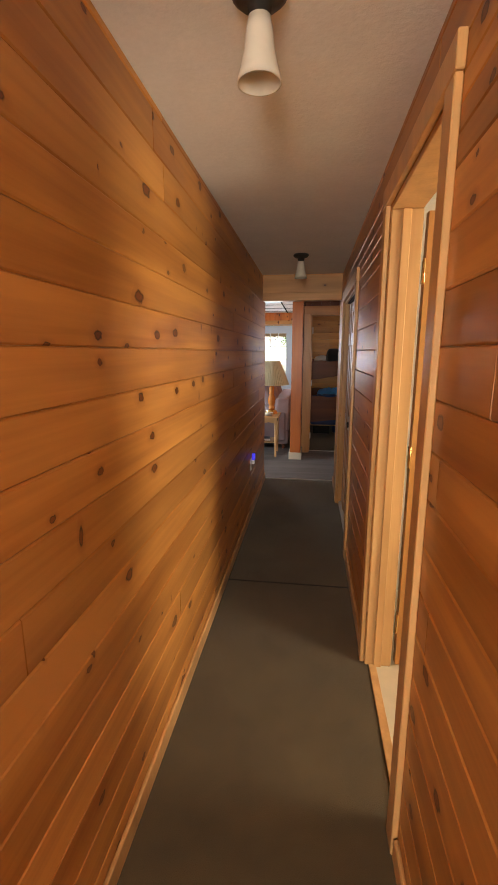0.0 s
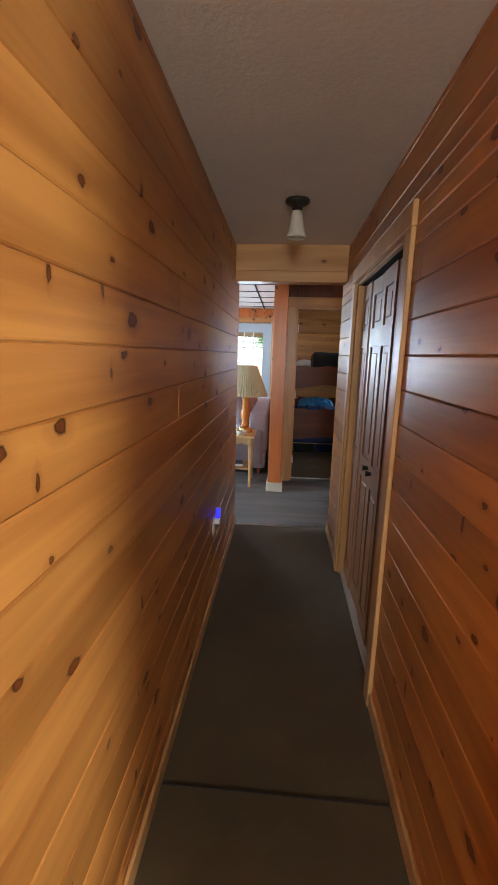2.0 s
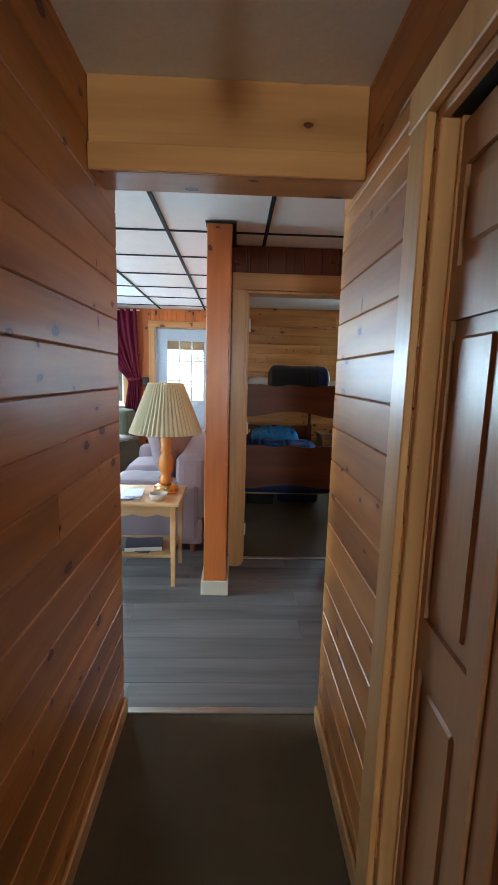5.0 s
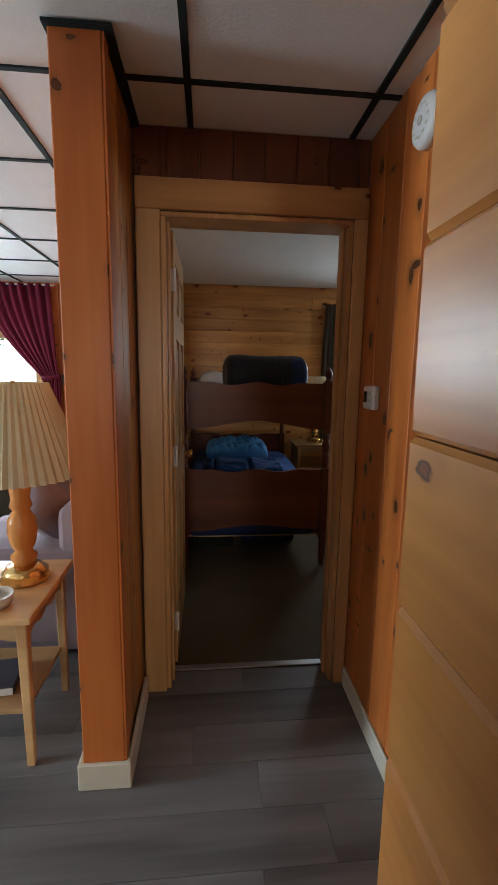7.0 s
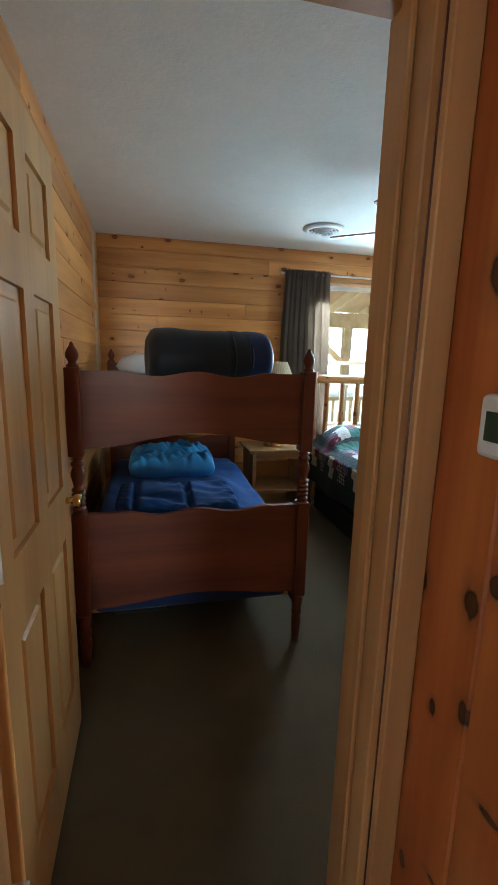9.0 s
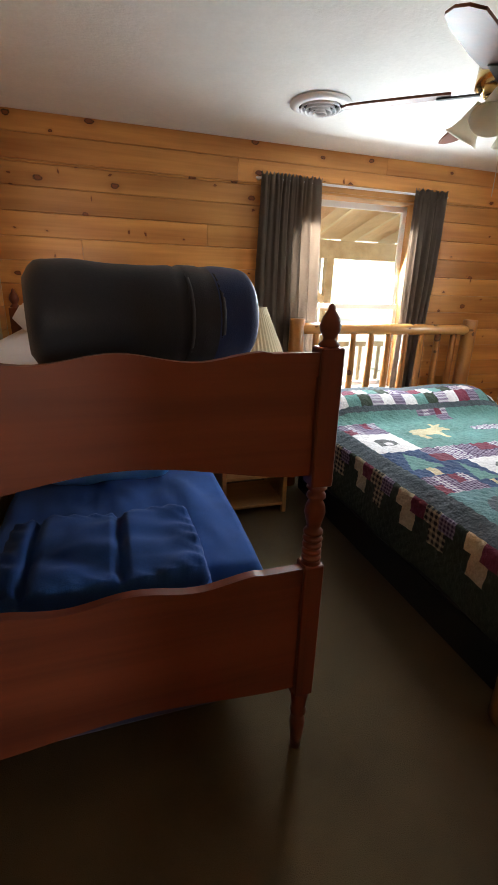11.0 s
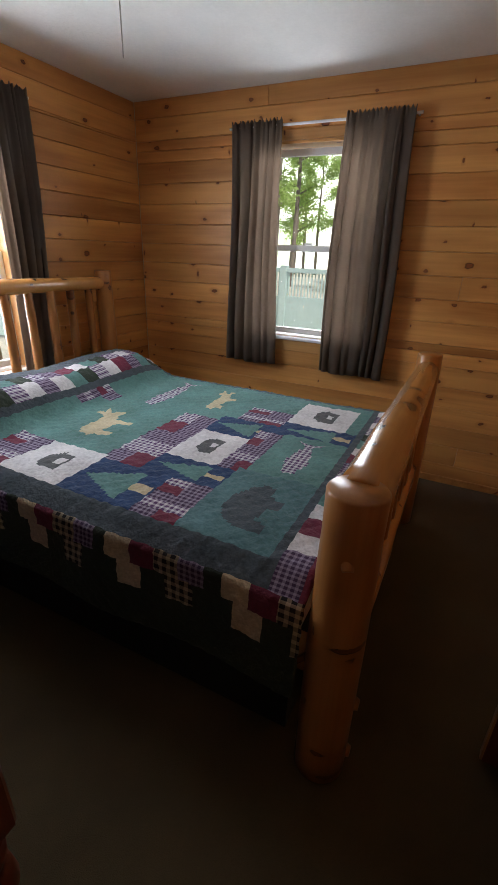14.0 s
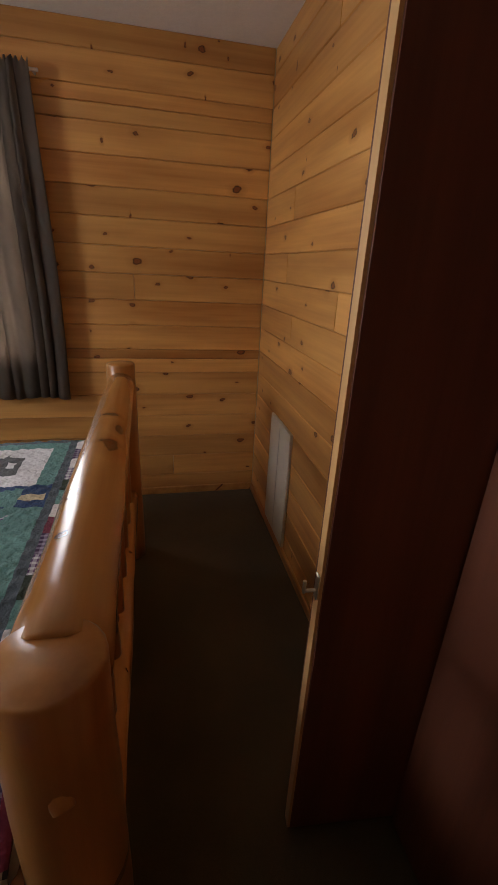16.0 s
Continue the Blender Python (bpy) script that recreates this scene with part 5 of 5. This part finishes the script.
def patch(u, v):
    """u across the bed from its near edge of the top (negative: the hanging side), v from the head to the foot."""
    if u > 1.56:
        u = 1.50 - (u - 1.50)
    if u < -0.025:
        d = -0.025 - u
        return nine(v, d) if d < 0.170 else "moss"
    if v < 0.48 or v > 1.92:
        lo = 0.27 if v < 0.48 else 1.945
        d = v - lo
        if 0 < d < 0.184:
            i, j = int(u / 0.092), int(d / 0.0921)
            return ("white_plaid", "white", "burgundy", "white", "mint", "moss")[(i + 2 * j) % 6] if (i + j) % 7 else "red_plaid"
        return "slate"
    if u < 0.03 or u > 1.46:
        return "slate"
    for u0, u1, v0, v1, kind in Q_BLOCKS:
        if u0 <= u < u1 and v0 <= v < v1:
            return block(kind, (v - v0) / (v1 - v0), (u - u0) / (u1 - u0))
    return "mint"


def quilt():
    step = 0.0100
    drop = 0.35
    nu, nv = int((1.52 + 2 * drop) / step), int(2.06 / step)
    verts, faces, kinds = [], [], []
    rnd = Vector((4.2, 1.1, 0.7))
    for j in range(nv + 1):
        v = j * step
        y = 9.72 - v
        bump_h = 0.165 * math.exp(-(((v - 0.26) / 0.22) ** 4))
        for i in range(nu + 1):
            u = i * step - drop
            hang = max(0, -u, u - 1.52)
            quilted = 0.005 * abs(math.sin(math.pi * (u + v) / 0.06) * math.sin(math.pi * (u - v) / 0.06)) + 0.004 * noise.noise(Vector((u * 34, v * 34, 3.0))) + 0.006 * noise.noise(Vector((u * 5, v * 5, 0)) + rnd)
            p = min(1, max(0, u / 0.16)) * min(1, max(0, (1.52 - u) / 0.16))
            twin = 0.86 + 0.14 * abs(math.sin(math.pi * u / 1.52 * 2))
            top = 0.672 + bump_h * math.sqrt(p) * twin
            if hang == 0:
                e = min(u, 1.52 - u)
                z = top + quilted - (0.02 * (1 - e / 0.05) ** 2 if e < 0.05 else 0)
                x = 1.955 + u
            else:
                s = -1 if u < 0 else 1
                flare = 0.05 + 0.06 * hang + 0.012 * math.sin(9 * v + 2) * min(1, hang * 6)
                z = top - 0.02 - hang * 0.97
                x = (1.955 if s < 0 else 3.475) + s * (flare * min(1, hang / 0.04)) + s * quilted
            verts.append((x, y, z))
    for j in range(nv):
        for i in range(nu):
            a = j * (nu + 1) + i
            faces.append((a, a + nu + 1, a + nu + 2, a + 1))
            kinds.append(Q_NAMES.index(patch((i + 0.5) * step - drop, (j + 0.5) * step)))
    me = bpy.data.meshes.new("quilt")
    me.from_pydata(verts, [], faces)
    for m in Q_MATS:
        me.materials.append(m)
    me.polygons.foreach_set("material_index", kinds)
    me.polygons.foreach_set("use_smooth", [True] * len(faces))
    me.update()
    ob = tagged(new("quilt", me), "teal and navy patchwork quilt with cabins and moose", "quilt")
    so = ob.modifiers.new("thickness", "SOLIDIFY")
    so.thickness, so.offset = 0.010, -1


quilt()


def ceiling_fan():
    root = thing("ceiling_fan", "brown-bladed ceiling fan with frosted glass lights, off", "ceiling fan", (2.04, 8.26, BED_C))
    part("canopy", lathe(bmesh.new(), [(0, 0), (0.075, 0), (0.07, -0.04), (0.03, -0.06), (0.022, -0.075), (0.022, -0.13), (0, -0.13)][::-1], 28), BRASS, root, "brass canopy")
    part("motor", lathe(bmesh.new(), [(0, -0.06), (0.06, -0.065), (0.11, -0.085), (0.115, -0.15), (0.08, -0.175), (0, -0.178)][::-1], 32), BRASS, root, "brass motor housing")
    part("light_hub", lathe(bmesh.new(), [(0, -0.176), (0.05, -0.178), (0.055, -0.20), (0.035, -0.215), (0, -0.22)][::-1], 24), BLACK, root)
    for k in range(5):
        a = radians(72 * k - 3)
        ca, sa = math.cos(a), math.sin(a)
        m = Matrix.Rotation(a, 3, "Z") @ Matrix.Rotation(radians(-11), 3, "X")
        b = bmesh.new()
        out = [(0.19, -0.045), (0.30, -0.058), (0.49, -0.064), (0.565, -0.055), (0.595, -0.02), (0.595, 0.02), (0.565, 0.055), (0.49, 0.064), (0.30, 0.058), (0.19, 0.045)]
        lo = [b.verts.new((x, y, -0.004)) for x, y in out]
        hi = [b.verts.new((x, y, 0.004)) for x, y in out]
        b.faces.new(lo[::-1])
        b.faces.new(hi)
        for i in range(len(lo)):
            b.faces.new((lo[i], lo[(i + 1) % len(lo)], hi[(i + 1) % len(lo)], hi[i]))
        for v in b.verts:
            v.co = m @ v.co + Vector((0, 0, -0.16))
        blade = part("blade", b, WALNUT, root, "dark brown blade")
        ir = boxed(0.09, -0.018, -0.006, 0.24, 0.018, 0.0, bevel=0.002)
        for v in ir.verts:
            v.co = m @ v.co + Vector((0, 0, -0.166))
        part("blade_iron", ir, BLACK, blade, "black bracket")
    for k in range(4):
        a = radians(90 * k + 30)
        d = Vector((math.cos(a), math.sin(a), 0))
        arm = part("lamp_arm", rod(bmesh.new(), Vector((0, 0, -0.190)) + d * 0.04, Vector((0, 0, -0.195)) + d * 0.085, 0.010, seg=10), BLACK, root)
        b = bmesh.new()
        lathe(b, [(0.0, 0.0), (0.024, 0.0), (0.032, 0.03), (0.042, 0.07), (0.055, 0.10), (0.070, 0.118), (0.066, 0.118), (0.050, 0.098), (0.036, 0.06), (0.0, 0.03)], 28)
        q = Vector((0, 0, 1)).rotation_difference(Vector((d.x * 0.55, d.y * 0.55, -0.85)))
        for v in b.verts:
            v.co = q @ v.co + Vector((0, 0, -0.192)) + d * 0.08
        part("bell_shade", b, FROST, arm, "frosted bell glass")
    part("pull_chain", rod(bmesh.new(), (0.01, 0, -0.50), (0.01, 0, -0.219), 0.0015, seg=6), STEEL, root)
    for ob in root.children:
        if not ob.name.startswith("canopy"):
            ob.location.z = -0.07


def ceiling_vent():
    root = thing("ceiling_vent", "round white ceiling vent with concentric rings", "vent", (1.76, 9.24, BED_C))
    part("flange", lathe(bmesh.new(), [(0.115, -0.002), (0.158, -0.002), (0.160, -0.008), (0.135, -0.020), (0.115, -0.024), (0.115, -0.002)], 40), WHITE, root)
    part("backing", rod(bmesh.new(), (0, 0, -0.002), (0, 0, -0.006), 0.116, seg=32), GAP, root, "dark hole")
    for r, z in ((0.095, -0.030), (0.072, -0.038), (0.050, -0.044), (0.026, -0.050)):
        part("ring", lathe(bmesh.new(), [(r, z + 0.022), (r + 0.012, z), (r + 0.008, z - 0.001), (r - 0.004, z + 0.022), (r, z + 0.022)], 36), WHITE, root)


ceiling_fan()
ceiling_vent()


def access_panel():
    root = thing("access_panel", "cream access panel low on the pine wall", "panel", (3.50, S_BED + 0.001, 0.06))
    part("panel", boxed(-0.15, 0.0, 0.0, 0.20, 0.016, 0.64, bevel=0.003), CREAM, root)
    part("groove", boxed(0.02, 0.0161, 0.03, 0.026, 0.018, 0.61), DRY, root)


def closet_leaf():
    root = thing("bifold_door_leaf", "dark brown bedroom closet leaf standing open", "closet door", (2.17, S_BED + 0.005, 0.02), 85)
    part("leaf", boxed(0.0, 0.0, 0.0, 0.315, 0.034, 2.05, bevel=0.002), WALNUT, root)
    part("edge_band", boxed(0.3152, 0.002, 0.0, 0.322, 0.032, 2.05), TRIM, root, "light pine edge")
    lt = boxed(0.3225, 0.010, 0.78, 0.326, 0.026, 0.84, bevel=0.001)
    rod(lt, (0.324, 0.018, 0.80), (0.350, 0.018, 0.80), 0.004, seg=8)
    rod(lt, (0.350, 0.018, 0.795), (0.350, 0.018, 0.825), 0.004, seg=8)
    part("latch", lt, STEEL, root, "small steel hook latch")
    part("leaf", boxed(0.01, -0.04, 0.0, 0.31, -0.006, 2.05, bevel=0.002), WALNUT, root)
    # Added panel, no known leaf: darkens wall that stood too light here.
    closed = thing("bifold_door_leaf", "dark brown panel added flat against the south wall", "closet door", (1.50, S_BED + 0.002, 0.02))
    part("leaf", boxed(0.0, 0.0, 0.0, 0.63, 0.034, 2.05, bevel=0.002), WALNUT, closed)


access_panel()
closet_leaf()


# ---- outside ----
def porch():
    root = tagged(new("porch"), "timber porch with sloping rafters and a railing", "porch", kind="structure")
    part("deck", boxed(-6, 10.12, -0.30, 4.6, 12.6, -0.12), PORCHWOOD, root)
    r = bmesh.new()
    slab(r, [(10.12, 2.80), (12.9, 2.22), (12.9, 2.26), (10.12, 2.84)], (-6, 4.6), "x")
    part("roof_boards", r, PORCHWOOD, root, "tan roof boards")
    for i in range(-9, 8):
        x = i * 0.61 + 0.2
        part("rafter", slab(bmesh.new(), [(10.12, 2.66), (12.85, 2.09), (12.85, 2.228), (10.12, 2.798)], (x, x + 0.04), "x"), PALE, root)
    part("beam", boxed(-6, 12.2, 1.92, 4.6, 12.3, 2.13), PORCHWOOD, root)
    for x in (-4.6, -2.0, 0.6, 3.35):
        post = part("post", boxed(x, 12.2, -0.12, x + 0.10, 12.3, 1.92), PORCHWOOD, root)
        for s in (-1,):
            part("brace", slab(bmesh.new(), [(x + 0.05 + s * 0.05, 1.35), (x + 0.05 + s * 0.75, 1.92), (x + 0.05 + s * 0.62, 1.92), (x + 0.05 + s * 0.05, 1.45)], (12.22, 12.28)), PORCHWOOD, post)
    part("rail", boxed(-6, 12.21, 0.80, 4.6, 12.29, 0.86), PORCHWOOD, root)
    part("rail", boxed(-6, 12.22, 0.0, 4.6, 12.28, 0.05), PORCHWOOD, root)
    me = mesh_of("baluster", boxed(-0.018, -0.018, 0, 0.018, 0.018, 0.75), PORCHWOOD)
    for i in range(69):
        ob = new("baluster", me)
        ob.parent = root
        ob.location = (-5.9 + i * 0.15, 12.25, 0.05)


porch()


def fence():
    root = thing("fence", "pale green board fence beyond the east window", "fence", (7.4, 0, -0.45))
    for k in range(9):
        y = 1.0 + k * 1.8
        part("fence_post", boxed(-0.05, y - 0.05, 0, 0.05, y + 0.05, 1.75), FENCE, root)
        part("fence_panel", boxed(-0.02, y + 0.051, 0.06, 0.02, y + 1.749, 1.33), FENCE, root)
        part("fence_rail", boxed(-0.03, y + 0.051, 1.66, 0.03, y + 1.749, 1.72), FENCE, root)
        b = bmesh.new()
        for i in range(34):
            yy = y + 0.07 + i * 0.05
            box(b, -0.006, yy - 0.010, 1.33, 0.006, yy + 0.010, 1.66)
        part("lattice", b, FENCE, root)


fence()


def tree(name, label, high, leaf_mat, count, spread, size, seed, conifer=False):
    rnd = random.Random(seed)
    root = thing(name, label, "tree", (0, 0, -200))
    b = bmesh.new()
    rod(b, (0, 0, -0.3), (0.1, 0.1, high * 0.55), 0.16, 0.11, 10, 0.08, 6, seed)
    rod(b, (0.1, 0.1, high * 0.54), (0.0, 0.2, high), 0.11, 0.03, 8, 0.08, 4, seed + 1)
    tips = []
    for k in range(14 if not conifer else 22):
        t = rnd.uniform(0.28, 0.96)
        a = rnd.uniform(0, 6.28)
        reach = spread * ((1.1 - t) if conifer else math.sin(math.pi * min(1, t)) * 0.8 + 0.25) * rnd.uniform(0.6, 1.1)
        p = Vector((0.1, 0.1, high * t))
        q = p + Vector((math.cos(a) * reach, math.sin(a) * reach, (-0.15 if conifer else 0.45) * reach))
        rod(b, p, q, 0.045, 0.012, 6, 0.1, 3, seed + k)
        tips.append((p, q))
    part("trunk", b, BARK, root)
    verts, faces = [], []
    for _ in range(count):
        p, q = rnd.choice(tips)
        c = p.lerp(q, rnd.uniform(0.35, 1.08)) + Vector((rnd.gauss(0, .28), rnd.gauss(0, .28), rnd.gauss(0, .22)))
        d = Vector((rnd.uniform(-1, 1), rnd.uniform(-1, 1), rnd.uniform(-.6, .6))).normalized()
        e = d.cross(Vector((rnd.uniform(-1, 1), rnd.uniform(-1, 1), rnd.uniform(-1, 1)))).normalized()
        s = size * rnd.uniform(0.6, 1.4)
        n = len(verts)
        verts += [c - d * s, c + e * s * 0.45, c + d * s, c - e * s * 0.45]
        faces.append((n, n + 1, n + 2, n + 3))
    me = bpy.data.meshes.new("crown")
    me.from_pydata(verts, [], faces)
    me.materials.append(leaf_mat)
    cr = new("crown", me)
    cr.parent = root
    return root


def glowing_backdrop():
    # Added ring that glows by itself, so the window views burn out.
    m, nt, b = mat("backdrop_glow", 1.0)
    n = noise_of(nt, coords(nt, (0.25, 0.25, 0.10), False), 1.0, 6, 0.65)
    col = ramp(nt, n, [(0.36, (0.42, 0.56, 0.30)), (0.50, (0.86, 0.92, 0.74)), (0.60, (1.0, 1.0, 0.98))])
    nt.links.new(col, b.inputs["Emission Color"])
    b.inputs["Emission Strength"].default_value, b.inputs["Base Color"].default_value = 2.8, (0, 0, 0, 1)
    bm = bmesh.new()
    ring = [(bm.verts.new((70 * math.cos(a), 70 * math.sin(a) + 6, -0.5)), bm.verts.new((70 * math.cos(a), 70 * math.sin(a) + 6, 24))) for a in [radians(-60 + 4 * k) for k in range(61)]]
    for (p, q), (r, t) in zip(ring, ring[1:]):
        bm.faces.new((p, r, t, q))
    structure("backdrop", bm, m, "glowing pale backdrop ring, mottled like distant woodland", "backdrop")


glowing_backdrop()
kinds = [tree("tree", "slim leafy tree with a sparse crown", 9.0, LEAF, 2600, 2.0, 0.11, 3), tree("tree", "tall leafy tree with a sparse crown", 11.0, LEAF, 3000, 2.3, 0.12, 9),
         tree("tree", "dark green conifer with drooping limbs", 10.0, NEEDLE, 3600, 2.2, 0.10, 17, True)]
rnd = random.Random(11)
spots = [(rnd.uniform(-14, 16), rnd.uniform(22, 48)) for _ in range(22)] + [(rnd.uniform(22, 48), rnd.uniform(0, 30)) for _ in range(34)]
for n, (x, y) in enumerate(spots):
    k = kinds[n % 3]
    m = pose(x, y, -0.45, 0, 0, rnd.uniform(0, 360))
    if n < 3:
        k.matrix_basis = m
    else:
        copy_thing(k, m)

# ---- boards and planks ----
boarding(hw, (-0.40, -2.5, 0), (0, 1, 0), 7.5, 0.0, HALL_C, 0.1255, PINE_HALL, lengths=(3.5, 7.4), seed=3)
hole_e = [(4.96 - b, 0.0, 4.96 - a, t) for a, b, t in ((D1[0], D1[2], D1[3]), (CLO[0], CLO[2], CLO[3]))]
boarding(he, (0.42, 4.96, 0), (0, -1, 0), 7.46, 0.0, HALL_C, 0.1255, PINE_HALL, hole_e, seed=5)
boarding(hn, (-0.40, 4.711, 0), (1, 0, 0), 0.82, 2.10, HALL_C, 0.185, TRIM_X, seed=6)
boarding(ln, (-5.0, N_LIV, 0), (1, 0, 0), 4.88, 0.0, LIV_C, 0.12, PINE_RED, [(WINL[0] + 5, WINL[1], WINL[2] + 5, WINL[3]), (DOORL[0] + 5, 0, DOORL[2] + 5, DOORL[3])], upright=True, seed=8)
boarding(al, (0.916, 6.48, 0), (0, -1, 0), 1.52, 0.0, LIV_C, 0.16, PINE_RED, upright=True, seed=9)
boarding(part_w, (0.0, 6.07, 0), (0, 1, 0), 0.40, 0.0, LIV_C, 0.13, PINE_HALL, upright=True, seed=10)
boarding(part_w, (-0.13, 9.6, 0), (0, -1, 0), 3.54, 0.0, LIV_C, 0.13, PINE_RED, upright=True, seed=12)
boarding(part_w, (0.0, 6.64, 0), (0, 1, 0), 3.29, 0.0, BED_C, 0.1365, PINE_BED, seed=13)
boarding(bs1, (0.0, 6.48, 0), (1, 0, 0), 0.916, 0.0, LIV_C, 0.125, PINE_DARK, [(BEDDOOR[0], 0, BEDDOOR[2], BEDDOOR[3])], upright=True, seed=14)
boarding(bs1, (1.3, 6.64, 0), (-1, 0, 0), 1.3, 0.0, BED_C, 0.1365, PINE_BED, [(1.3 - BEDDOOR[2], 0, 1.3 - BEDDOOR[0], BEDDOOR[3])], seed=15)
boarding(bs, (E_BED, S_BED, 0), (-1, 0, 0), E_BED - 1.3, 0.0, BED_C, 0.1365, PINE_BED, seed=16)
boarding(bn, (0.0, N_BED, 0), (1, 0, 0), E_BED, 0.0, BED_C, 0.1365, PINE_BED, [WIN1], seed=17)
boarding(be, (E_BED, N_BED, 0), (0, -1, 0), N_BED - S_BED, 0.0, BED_C, 0.1365, PINE_BED, [(N_BED - WIN2[2], WIN2[1], N_BED - WIN2[0], WIN2[3])], seed=18)


def vinyl_planks():
    """Floor planks laid across the walk, in staggered rows."""
    rnd = random.Random(5)
    for x_lo, x_hi, y_lo, y_hi in ((-3.4, 0.916, 5.0, 6.595), (-3.4, -0.13, 6.595, N_LIV)):
        y = y_lo
        while y < y_hi - 0.01:
            w = min(0.18, y_hi - y)
            x = x_lo - rnd.uniform(0, 1.1)
            while x < x_hi:
                e = x + 1.22
                a, b = max(x, x_lo), min(e, x_hi)
                if b - a > 0.03:
                    ob = new("plank", board_mesh("plank", b - a - 0.001, w - 0.001, 0.010, 0.0012, VINYL))
                    ob.parent = vinyl_floor
                    ob.matrix_basis = Matrix.Translation(((a + b) / 2, y + w / 2, -0.0005)) @ Matrix(((1, 0, 0), (0, 0, -1), (0, 1, 0))).to_4x4() @ Matrix.Rotation(math.pi, 4, "X")
                x = e
            y += w


vinyl_planks()
